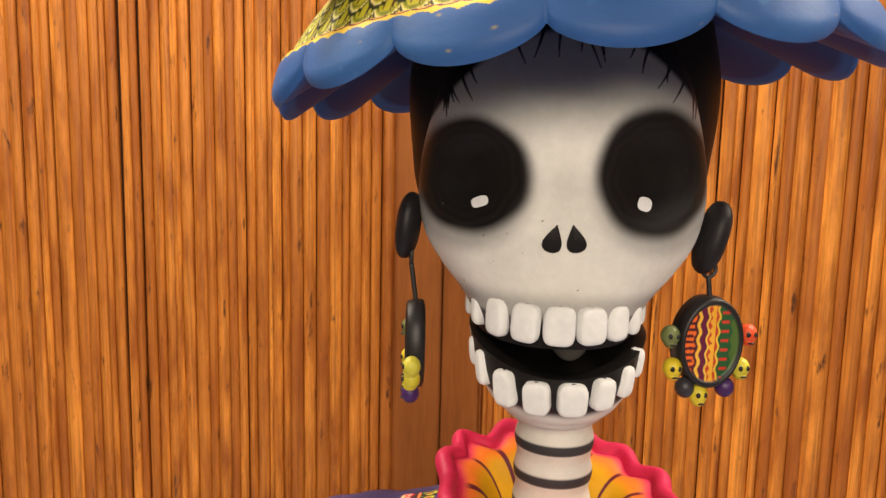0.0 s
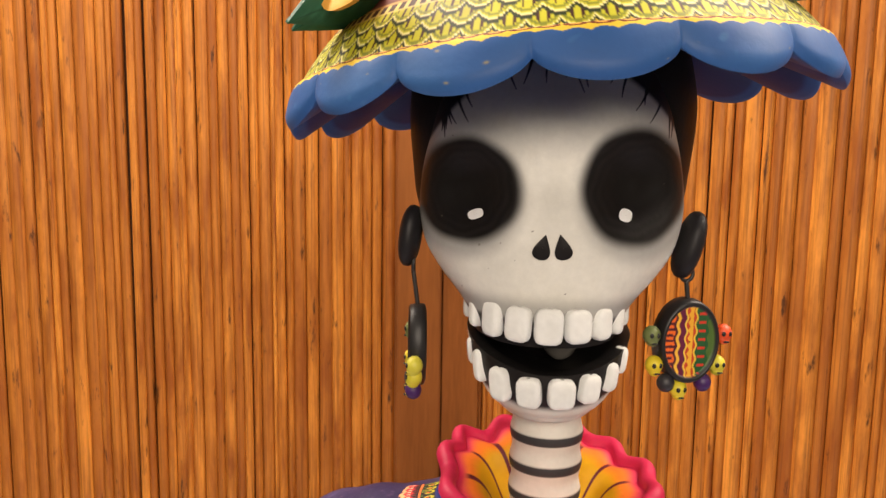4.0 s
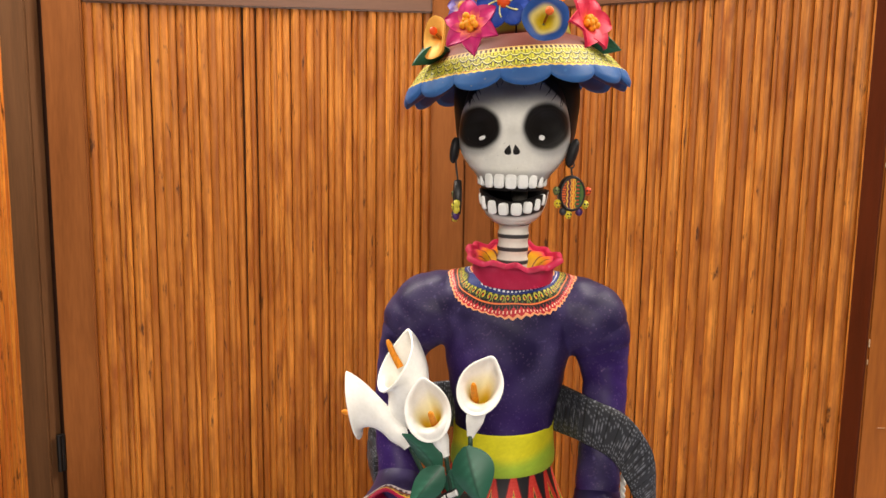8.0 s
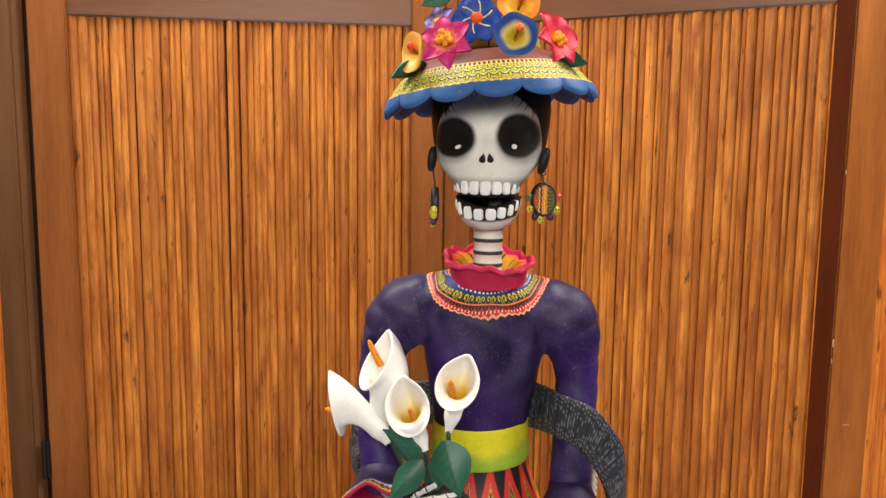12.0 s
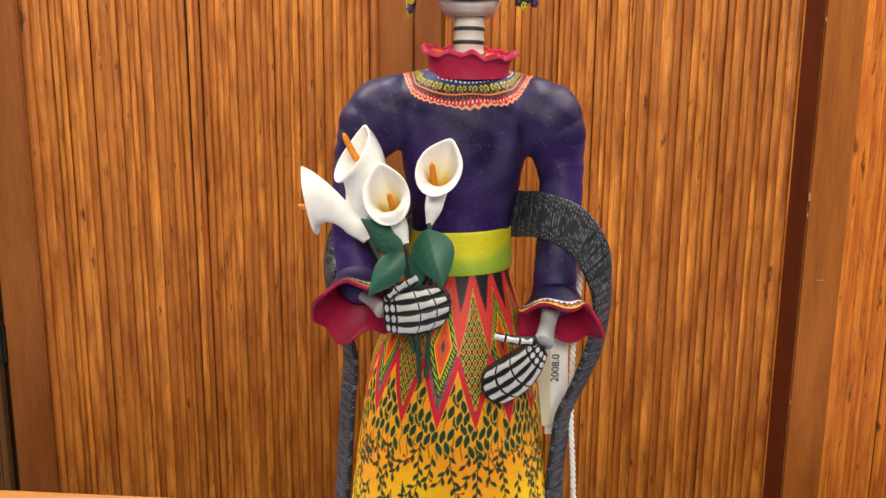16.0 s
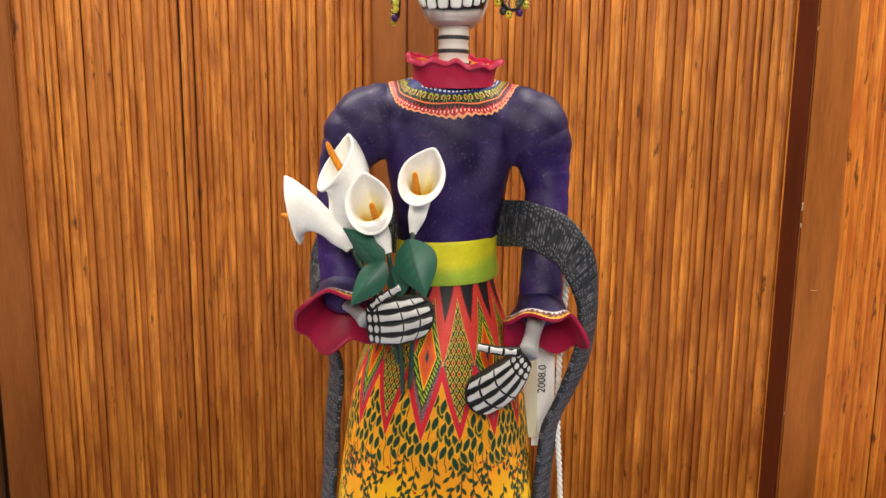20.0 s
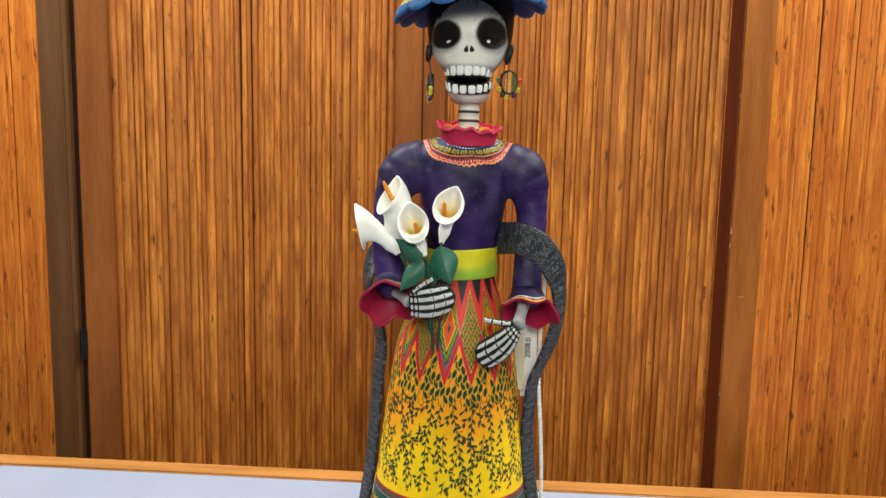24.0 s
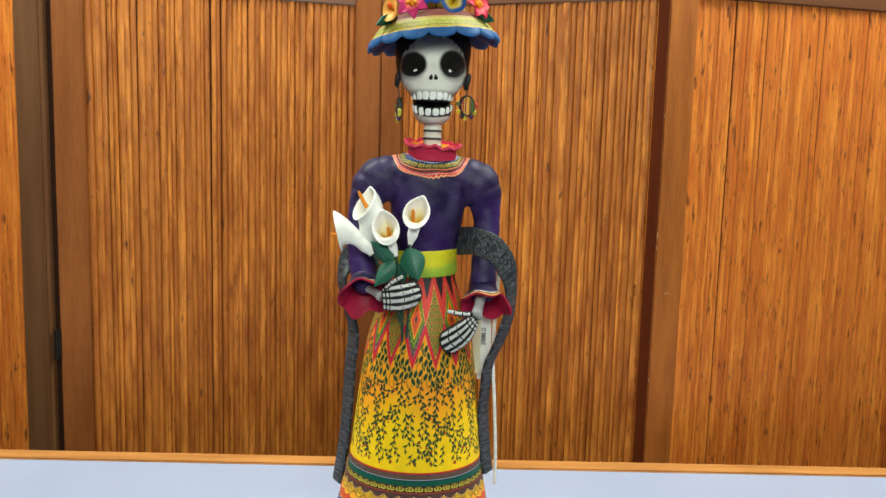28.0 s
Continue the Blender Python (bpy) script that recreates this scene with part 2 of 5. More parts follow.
class Sculpt:
    """Gathers surfaces, with their paint, into one mesh."""

    def __init__(self):
        self.v, self.f, self.c, self.n = [], [], [], 0

    def grid(self, p, paint, close=False):
        nv, nu = p.shape[:2]
        i = np.arange(nv * nu).reshape(nv, nu)
        j = np.concatenate([i, i[:, :1]], 1) if close else i
        q = np.stack([j[:-1, :-1], j[:-1, 1:], j[1:, 1:], j[1:, :-1]], -1).reshape(-1, 4)
        self.v.append(p.reshape(-1, 3))
        self.f.append(q + self.n)
        self.c.append(np.broadcast_to(np.asarray(paint, float), p.shape).reshape(-1, 3))
        self.n += nv * nu
        return self

    def quads(self, v, f, paint):
        self.v.append(v)
        self.f.append(f + self.n)
        self.c.append(np.broadcast_to(np.asarray(paint, float), v.shape))
        self.n += len(v)
        return self

    def ball(self, c, r, paint, m=None, nu=20, nv=12, power=1.0):
        u, v = np.meshgrid(np.linspace(0, 2 * np.pi, nu, endpoint=False), np.linspace(0.02, np.pi - 0.02, nv))
        f = lambda a: np.sign(a) * np.abs(a) ** power
        p = np.stack([f(np.sin(v)) * f(np.cos(u)), f(np.sin(v)) * f(np.sin(u)), f(np.cos(v))], -1) * np.asarray(r, float)
        if m is not None:
            p = p @ np.array(m.to_3x3()).T
        return self.grid(p + np.asarray(c, float), paint, True)

    def tube(self, path, radii, paint, nu=16, flat=None, caps=True):
        """Sweeps a round section along a path. flat: a second radius and the direction across which it lies."""
        path = np.asarray(path, float)
        n = len(path)
        t = unit(np.gradient(path, axis=0))
        ref = np.array([0.0, 1.0, 0.02]) if abs(t[0][1]) < 0.9 else np.array([1.0, 0.0, 0.0])
        side = []
        for k in range(n):
            s = ref - t[k] * (ref @ t[k])
            ref = unit(s)
            side.append(ref)
        side = np.array(side)
        up = np.cross(t, side)
        r = np.broadcast_to(np.asarray(radii, float), (n,)).copy()
        if caps:
            path = np.concatenate([path[:1], path, path[-1:]])
            side, up = np.concatenate([side[:1], side, side[-1:]]), np.concatenate([up[:1], up, up[-1:]])
            r = np.r_[r[0] * 0.02, r, r[-1] * 0.02]
            if np.ndim(paint) == 2:
                paint = np.concatenate([paint[:1], paint, paint[-1:]])
        u = np.linspace(0, 2 * np.pi, nu, endpoint=False)
        p = path[:, None] + r[:, None, None] * (np.cos(u)[None, :, None] * side[:, None] * (flat or 1) + np.sin(u)[None, :, None] * up[:, None])
        if np.ndim(paint) == 2:
            paint = np.asarray(paint)[:, None, :]
        return self.grid(p, paint, True)

    def ribbon(self, path, half, thick, paint, nu=20):
        """Sweeps a flat rounded section; half: vectors of half the width."""
        path, half = np.asarray(path, float), np.asarray(half, float)
        t = unit(np.gradient(path, axis=0))
        nrm = unit(np.cross(t, half)) * thick
        path = np.concatenate([path[:1], path, path[-1:]])
        half = np.concatenate([half[:1] * 0.02, half, half[-1:] * 0.02])
        nrm = np.concatenate([nrm[:1] * 0.02, nrm, nrm[-1:] * 0.02])
        u = np.linspace(0, 2 * np.pi, nu, endpoint=False)
        f = lambda a: np.sign(a) * np.abs(a) ** 0.6
        p = path[:, None] + f(np.cos(u))[None, :, None] * half[:, None] + f(np.sin(u))[None, :, None] * nrm[:, None]
        return self.grid(p, paint, True)

    def mesh(self, name, mat, parent=None, label="", keep=None):
        v, f, c = np.concatenate(self.v), np.concatenate(self.f), np.concatenate(self.c)
        me = bpy.data.meshes.new(name)
        me.vertices.add(len(v))
        me.vertices.foreach_set("co", v.astype(np.float32).ravel())
        me.loops.add(f.size)
        me.loops.foreach_set("vertex_index", f.astype(np.int32).ravel())
        me.polygons.add(len(f))
        me.polygons.foreach_set("loop_start", np.arange(0, f.size, 4, dtype=np.int32))
        me.polygons.foreach_set("use_smooth", np.ones(len(f), bool))
        me.update(calc_edges=True)
        me.validate()
        layer = me.attributes.new("paint", "FLOAT_COLOR", "POINT")
        layer.data.foreach_set("color", np.concatenate([np.clip(c, 0, 1), np.ones((len(c), 1))], 1).astype(np.float32).ravel())
        me.materials.append(mat)
        ob = new(name, me)
        ob.parent = parent
        if label:
            tagged(ob, label)
        return ob


def surface_net(f, lo, hi, h):
    """The zero surface of f between two corners as quads: one vertex a cell."""
    axes = [np.arange(lo[k], hi[k], h) for k in range(3)]
    G = np.stack(np.meshgrid(*axes, indexing="ij"), -1)
    F = f(G)
    neg = F < 0
    corner = [(i, j, k) for i in (0, 1) for j in (0, 1) for k in (0, 1)]
    n = [m - 1 for m in F.shape]
    count = sum(neg[i:i + n[0], j:j + n[1], k:k + n[2]].astype(int) for i, j, k in corner)
    cells = np.argwhere((count > 0) & (count < 8))
    index = np.full(n, -1)
    index[tuple(cells.T)] = np.arange(len(cells))
    value = np.stack([F[tuple((cells + c).T)] for c in corner], 1)
    place, hits = np.zeros((len(cells), 3)), np.zeros((len(cells), 1))
    for p in range(8):
        for q in range(p + 1, 8):
            a, b = np.array(corner[p]), np.array(corner[q])
            if np.abs(a - b).sum() == 1:
                on = (value[:, p] < 0) != (value[:, q] < 0)
                t = value[:, p] / np.where(on, value[:, p] - value[:, q], 1)
                place += np.where(on[:, None], a + t[:, None] * (b - a), 0)
                hits += on[:, None]
    verts = np.asarray(lo) + (cells + place / hits) * h
    faces = []
    for k in range(3):
        step = np.eye(3, dtype=int)
        a, b, c = step[k], step[(k + 1) % 3], step[(k + 2) % 3]
        here = neg[:-1, :-1, :-1]
        there = neg[a[0]:a[0] + n[0], a[1]:a[1] + n[1], a[2]:a[2] + n[2]]
        e = np.argwhere(here != there)
        e = e[(e[:, (k + 1) % 3] > 0) & (e[:, (k + 2) % 3] > 0)]
        ring = np.stack([index[tuple((e - d).T)] for d in (b + c, c, 0 * c, b)], 1)
        out = here[tuple(e.T)]
        faces.append(np.where(out[:, None], ring, ring[:, ::-1]))
    return verts, np.concatenate(faces)


def split_quads(v, f):
    """Each quad into four, with shared corners."""
    e = np.sort(np.stack([f, np.roll(f, -1, 1)], -1).reshape(-1, 2), 1)
    pairs, back = np.unique(e, axis=0, return_inverse=True)
    mid = back.reshape(-1, 4) + len(v)
    cen = np.arange(len(f)) + len(v) + len(pairs)
    verts = np.concatenate([v, v[pairs].mean(1), v[f].mean(1)])
    faces = [np.stack([f[:, k], mid[:, k], cen, mid[:, k - 1]], 1) for k in range(4)]
    return verts, np.concatenate(faces)


def empty(name, x, y, z, label, category, group=""):
    ob = new(name)
    ob.location = (x, y, z)
    ob.empty_display_size = 0.05
    return tagged(ob, label, category, group)


# ---- the room ----
def slab(name, x0, y0, z0, x1, y1, z1, mat):
    return tagged(part(name, box(bmesh.new(), x0, y0, z0, x1, y1, z1), mat), kind="structure")


slab("floor", -2.6, -3.6, -0.1, 2.6, 1.9, 0, CARPET)
slab("ceiling", -2.6, -3.6, 2.7, 2.6, 1.9, 2.8, WALL)
slab("wall_north", -2.6, 1.9, -0.1, 2.6, 2.0, 2.8, WALL)
slab("wall_south", -2.6, -3.7, -0.1, 2.6, -3.6, 2.8, WALL)
slab("wall_west", -2.7, -3.7, -0.1, -2.6, 2.0, 2.8, WALL)
slab("wall_east", 2.6, -3.7, -0.1, 2.7, 2.0, 2.8, WALL)

# ---- the table ----
TOP = 0.745
table = empty("table", 0, 0.1, 0, "table with a pale grey laminate top and a light oak edge", "table")
table.rotation_euler = (0, 0, radians(-1.1))


def under(ob, thing):
    ob.parent = thing
    ob.matrix_parent_inverse = Matrix.Translation(thing.location).inverted()
    return ob


TX0, TX1, TY0, TY1, LIP = -0.715, 0.93, -0.29, 0.476, 0.034
under(part("tabletop", box(bmesh.new(), TX0 + LIP, TY0 + LIP, TOP - 0.03, TX1 - LIP, TY1 - LIP, TOP), LAMINATE), table)
for x0, y0, x1, y1 in ((TX0, TY1 - LIP, TX1, TY1), (TX0, TY0, TX1, TY0 + LIP), (TX0, TY0 + LIP, TX0 + LIP, TY1 - LIP), (TX1 - LIP, TY0 + LIP, TX1, TY1 - LIP)):
    under(part("edging", box(bmesh.new(), x0, y0, TOP - 0.036, x1, y1, TOP + 0.003, 0.002), OAK, label="light oak edging"), table)
for x in (TX0 + 0.06, TX1 - 0.06):
    for y in (TY0 + 0.06, TY1 - 0.06):
        under(part("leg", box(bmesh.new(), x - 0.02, y - 0.02, 0, x + 0.02, y + 0.02, TOP - 0.036, 0.003), OAK), table)

# ---- the folding screen ----
SCREEN_TOP, RAIL_LOW, RAIL_HIGH = 1.80, 1.511, 1.554
screen = empty("folding_screen", 0, 0.7, 0, "zigzag folding screen of varnished reeds in dark wooden frames", "screen")


def reed_mesh(radius, z0, z1, seed, mat, bulge):
    rnd = random.Random(seed)
    bm = bmesh.new()
    n = 8
    rings = []
    for k in range(7):
        z = z0 + (z1 - z0) * k / 6
        r = radius * rnd.uniform(0.93, 1.05)
        rings.append([bm.verts.new((r * math.cos(a * math.pi / (n - 1)), -r * bulge * math.sin(a * math.pi / (n - 1)), z)) for a in range(n)])
    for a, b in zip(rings, rings[1:]):
        for i in range(n - 1):
            bm.faces.new((a[i + 1], a[i], b[i], b[i + 1]))
    me = bpy.data.meshes.new("reed")
    bm.normal_update()
    bm.to_mesh(me)
    bm.free()
    me.materials.append(mat)
    me.polygons.foreach_set("use_smooth", [True] * len(me.polygons))
    return me


REEDS = [reed_mesh(0.0052, 0.0, RAIL_LOW - 0.16, s, REED, 0.82) for s in range(6)]
SLATS = [reed_mesh(0.0052, 0.0, RAIL_LOW - 0.16, s, SLAT, 0.50) for s in range(6)]


def screen_panel(x0, y0, x1, y1, stile0, stile1, pitch, reeds, wood, thick=0.022, last_wood=None):
    """A panel from (x0, y0) to (x1, y1), seen from its front, the side of smaller y."""
    width = math.hypot(x1 - x0, y1 - y0)
    m = pose(x0, y0, 0, 0, 0, math.degrees(math.atan2(y1 - y0, x1 - x0)))
    back = part("screen_panel", box(bmesh.new(), stile0, 0.0045, 0.1, width - stile1, 0.014, SCREEN_TOP - 0.04), BACK, label="dark backing of a reed panel")
    back.parent = screen
    back.matrix_parent_inverse = Matrix.Translation(screen.location).inverted()
    back.matrix_basis = m
    for a, b in ((0, stile0), (width - stile1, width)):
        ob = part("stile", box(bmesh.new(), a, -0.006, 0, b, thick - 0.006, SCREEN_TOP, 0.0025), last_wood if last_wood and a else wood, back)
    for z0, z1 in ((0.1, 0.16), (RAIL_LOW, RAIL_HIGH), (SCREEN_TOP - 0.05, SCREEN_TOP - 0.002)):
        part("rail", box(bmesh.new(), stile0, -0.004, z0, width - stile1, thick - 0.008, z1, 0.002), RAIL, back)
    # small boards in the top field
    x = stile0 + 0.001
    while x < width - stile1 - 0.012:
        w = min(random.uniform(0.022, 0.045), width - stile1 - x - 0.001)
        part("board", box(bmesh.new(), x, 0.0, RAIL_HIGH, x + w - 0.0015, 0.008, SCREEN_TOP - 0.05, 0.001), GAP_WOOD, back)
        x += w
    count = round((width - stile0 - stile1) / pitch)
    step = (width - stile0 - stile1) / count
    widths = np.array([random.choice((0.72, 0.9, 1.0, 1.05, 1.25, 1.4)) * random.uniform(0.92, 1.08) for _ in range(count)])
    widths *= step * count / widths.sum()
    x = stile0
    for w in widths:
        ob = new("reed", random.choice(reeds))
        ob.parent = back
        ob.matrix_basis = pose(x + w / 2, 0.0025 + random.uniform(-0.0012, 0.0010), 0.16, random.uniform(-0.03, 0.03), random.uniform(-0.06, 0.06), 0) @ Matrix.Diagonal((w / 0.0104 * random.uniform(1.02, 1.13), random.uniform(0.75, 1.2), 1, 1))
        x += w
    return back


PB = screen_panel(-0.634, 0.642, -0.079, 0.7745, 0.051, 0.049, 0.0102, REEDS, STILE)
screen_panel(-0.0765, 0.7755, 0.4130, 0.6090, 0.045, 0.002, 0.0104, REEDS, STILE)
PD = screen_panel(0.4065, 0.5745, 0.955, 0.678, 0.053, 0.05, 0.0092, SLATS, ORANGE_STILE, 0.036)
screen_panel(-1.195, 0.800, -0.6490, 0.634, 0.05, 0.052, 0.0092, SLATS, STILE, last_wood=GREY_STILE)
# dark strips added behind both folds stand in for the shade in the gaps
part("shadow_strip", box(bmesh.new(), -0.05, 0.020, 0.02, 0.03, 0.024, SCREEN_TOP - 0.02), BACK, PB, "added dark strip standing in for shade in the fold")
part("shadow_strip", box(bmesh.new(), 0.545, 0.0175, 0.02, 0.600, 0.0215, SCREEN_TOP - 0.02), BACK, PB, "added dark strip standing in for shade in the fold")
# thin strip over the stile's side: its dark colour paints in that side's shade
part("stile_edge", box(bmesh.new(), -0.0025, -0.0055, 0.001, -0.0002, 0.0290, SCREEN_TOP - 0.001), SHADED_EDGE, PD, "side of the stile with its shade put into the colour")
CHIP = material("chipped_pale_wood", lin(206, 172, 136), 0.7, vary=0.1, scale=200)
for x, z, w, tall in ((0.0016, 1.314, 0.0012, 0.005), (0.0014, 1.112, 0.0016, 0.010), (0.0012, 1.090, 0.0014, 0.006), (0.0252, 1.011, 0.010, 0.0008), (0.0012, 0.857, 0.0012, 0.005)):
    part("wood_chip", box(bmesh.new(), x - w / 2, -0.0066, z - tall / 2, x + w / 2, -0.0055, z + tall / 2, 0.0004), CHIP, PD, "pale chipped spot")
for z in (0.885, 0.30, 1.62):
    bm = bmesh.new()
    box(bm, -0.007, -0.009, -0.027, 0.001, -0.003, 0.027, 0.001)
    bmesh.ops.create_cone(bm, cap_ends=True, segments=12, radius1=0.0035, radius2=0.0035, depth=0.054, matrix=Matrix.Translation((-0.006, -0.009, 0)))
    hinge = part("hinge", bm, STEEL, PB, "dark steel hinge")
    hinge.matrix_basis = pose(0, 0, z)

# ---- the statue ----
BLACK, CRIMSON, PURPLE = lin(22, 18, 18), lin(174, 26, 62), lin(36, 20, 68)
BONE, TOOTH, GREY = lin(226, 224, 215), lin(238, 239, 236), lin(64, 64, 66)
CX, CY = 0.0095, 0.232
statue = Sculpt()


def ring_body(zs, cx, a, b, cy=CY, nu=96, power=1.0, u0=0.0, u1=2 * np.pi, close=True):
    """Rings of a body from the front round: columns turn with the angle from the front."""
    u = np.linspace(u0, u1, nu, endpoint=not close)
    f = lambda s: np.sign(s) * np.abs(s) ** power
    x = cx[:, None] + a[:, None] * f(np.sin(u))[None]
    y = cy - b[:, None] * f(np.cos(u))[None] if np.ndim(cy) == 0 else cy[:, None] - b[:, None] * f(np.cos(u))[None]
    return np.stack([x, y, np.broadcast_to(zs[:, None], x.shape)], -1), np.broadcast_to(u, x.shape)


def speckle(shape, amount, seed):
    r = np.random.RandomState(seed)
    return 1 + amount * (r.rand(*shape, 1) - 0.5)


# skirt: a fine sheet in front, which carries the painted pattern, and a plain back
SK_Z = [0.745, 0.775, 0.805, 0.84, 0.91, 0.965, 1.02, 1.055, 1.09, 1.115]
SK_A = [0.1045, 0.1000, 0.0945, 0.0870, 0.0785, 0.0725, 0.0635, 0.0520, 0.0378, 0.0352]
SK_C = [0.0020, 0.0020, 0.0030, 0.0040, 0.0045, 0.0050, 0.0055, 0.0070, 0.0085, 0.0085]


def skirt_rows(zs):
    a = curve(SK_Z, SK_A, zs)
    return curve(SK_Z, SK_C, zs), a, a * 0.93


zs = np.arange(0.745, 1.1151, 0.0004)
SKP, SKU = ring_body(zs, *skirt_rows(zs), nu=775, u0=-1.8, u1=1.8, close=False)
Z = SKP[..., 2]
RAD = skirt_rows(zs)[1][:, None]


def paint_skirt():
    rnd = random.Random(5)
    yellow, orange, green = lin(255, 212, 10), lin(246, 160, 24), lin(30, 60, 38)
    red, rose, ink, lime, brown = lin(214, 44, 42), lin(214, 36, 52), lin(34, 28, 30), lin(176, 200, 44), lin(66, 40, 42)
    teal, scarlet, blue = lin(12, 84, 66), lin(196, 40, 36), lin(28, 70, 140)
    C = blend(yellow, orange, smoothstep(0.895, 0.965, Z + 0.012 * np.sin(SKU * 5)))
    # branches with leaves and berries
    dz, du = 0.0004, 3.6 / 774
    H, W = Z.shape

    def dab(u, z, lu, lz, ang, colour, pointed=False):
        """A dab of the brush, oval or pointed; lu, lz: half length and half width in metres."""
        iz = int((z - 0.745) / dz)
        if not 0 <= iz < H:
            return
        r = RAD[iz, 0]
        k = int(lu / dz) + 2
        kw = int(lu / (r * du)) + 2
        iu = int((u + 1.8) / du)
        a0, a1, b0, b1 = max(0, iz - k), min(H, iz + k), max(0, iu - kw), min(W, iu + kw)
        if a0 >= a1 or b0 >= b1:
            return
        s = (SKU[a0:a1, b0:b1] - u) * r
        t = Z[a0:a1, b0:b1] - z
        p, q = s * math.cos(ang) + t * math.sin(ang), -s * math.sin(ang) + t * math.cos(ang)
        d = (p / lu) ** 2 + (q / lz) ** 2
        if pointed:
            d = np.abs(q) / (lz * np.maximum(1 - (p / lu) ** 2, 0.02))
        C[a0:a1, b0:b1] = blend(C[a0:a1, b0:b1], colour, 1 - smoothstep(0.7, 1.25, d))[:]

    taken = np.zeros(Z.shape, bool)

    def spot_of(u, z):
        return int((z - 0.745) / dz), int((u + 1.8) / du)

    def busy(u, z, reach, most):
        iz, iu = spot_of(u, z)
        if not (2 <= iz < H - 2 and 2 <= iu < W - 2):
            return True
        k = int(reach / dz)
        return taken[max(0, iz - k):iz + k + 1, max(0, iu - k):iu + k + 1].mean() > most

    def claim(u, z, reach):
        iz, iu = spot_of(u, z)
        k = int(reach / dz)
        taken[max(0, iz - k):iz + k + 1, max(0, iu - k):iu + k + 1] = True

    def vine(u, z, heading, length, level, lean):
        """A thin stem that droops, with leaves by turns on both sides, twigs and berries at the ends."""
        run, due, side = 0.0, 0.002, rnd.choice((-1, 1))
        leaf_half = 0.0034 if z > 0.93 else 0.0030
        mine = 0
        while run < length:
            r = float(np.interp(z, SK_Z, SK_A))
            u += 0.0011 * math.cos(heading) / r
            z += 0.0011 * math.sin(heading)
            run += 0.0011
            if z < 0.8675 or (level and run > 0.004 and busy(u, z, 0.0008, 0.45)):
                break
            dab(u, z, 0.0009, 0.00045, heading, green)
            heading += 0.10 * (-math.pi / 2 + lean - heading) + rnd.uniform(-0.07, 0.07)
            if run > due:
                due += 0.0045
                side = -side
                a = heading + side * rnd.uniform(0.42, 0.62)
                lu, lz = u + math.cos(a) * leaf_half * 1.15 / r, z + math.sin(a) * leaf_half * 1.15
                if level < 2 and rnd.random() < 0.24 and not busy(lu, lz, 0.0036, 0.08):
                    vine(u, z, heading + side * rnd.uniform(0.6, 0.85), rnd.uniform(0.014, 0.024), level + 1, side * 0.40)
                elif lz > 0.8675 and not busy(lu, lz, 0.0018, 0.07):
                    dab(lu, lz, leaf_half, leaf_half * 0.42, a, green, True)
                    mine += 1
                    claim(lu, lz, 0.0012)
                    if rnd.random() < 0.10:
                        b = heading - side * 1.0
                        bu, bz = u + math.cos(b) * 0.0042 / r, z + math.sin(b) * 0.0042
                        if not busy(bu, bz, 0.001, 0.2):
                            dab(u + math.cos(b) * 0.0022 / r, z + math.sin(b) * 0.0022, 0.0020, 0.0003, b, green)
                            dab(bu, bz, 0.0012, 0.0011, 0, scarlet)
        if mine and rnd.random() < 0.4:
            dab(u, z, 0.0013, 0.0012, heading, scarlet)

    for k in range(13):
        u = -1.72 + 3.44 * k / 12
        vine(u, 0.974, -math.pi / 2 + rnd.uniform(-0.3, 0.3), 0.105, 0, rnd.uniform(-0.25, 0.25))
    for z in np.arange(0.968, 0.872, -0.0045):
        for k in range(26):
            u = -1.7 + 3.4 * (k + rnd.random()) / 26
            if not busy(u, z, 0.0062, 0.006):
                vine(u, z, -math.pi / 2 + rnd.uniform(-0.4, 0.4), rnd.uniform(0.020, 0.036), 1, rnd.uniform(-0.35, 0.35))
    # long leaves under the zigzag
    P = 2 * np.pi / 15.5
    gold = lin(240, 182, 40)
    u = -1.75
    while u < 1.75:
        cell = (u + 0.12) / P % 1
        top = 0.981 + 0.086 * min(cell, 1 - cell)
        for k in range(40):
            zz = top - 0.0014 * k
            if zz > 0.960:
                dab(u + 0.010 * math.sin(zz * 420), zz, 0.0010, 0.00036, math.pi / 2, green)
        for k in range(5):
            zz, sd = top - 0.0055 - 0.0082 * k, 1 if k % 2 else -1
            if zz > 0.964 and rnd.random() < 0.88:
                tw = math.pi / 2 + sd * rnd.uniform(0.15, 0.45)
                dab(u + sd * 0.024, zz, 0.0066, 0.0030, tw, gold, True)
                dab(u + sd * 0.024, zz, 0.0056, 0.0023, tw, green, True)
        u += P / 5 * rnd.uniform(0.94, 1.06)
    # zigzag field: cells whose middle carries a diamond
    cell = (SKU + 0.12) / P
    a = np.abs(cell - np.round(cell))
    odd = np.round(cell).astype(int) % 2
    s = (cell - np.round(cell)) * P * 0.062
    above = Z > 0.9805 + 0.086 * a
    C[above] = np.asarray(rose)
    line = np.abs(Z - (0.9810 + 0.086 * a)) < 0.0006
    C[line] = lin(240, 190, 60)
    net = Z > 0.9940 + 0.088 * a
    dots = (np.sin(s / 0.00068 * 2.2) * np.sin(Z / 0.00068 * 2.2)) > 0.2
    C[net] = lin(48, 30, 36)
    C[net & dots] = lin(196, 150, 150)
    m = np.where(odd == 0, np.abs(Z - 1.041) / 0.037 + a / 0.48, np.abs(Z - 1.037) / 0.044 + a / 0.46)
    dia = m < 1.0
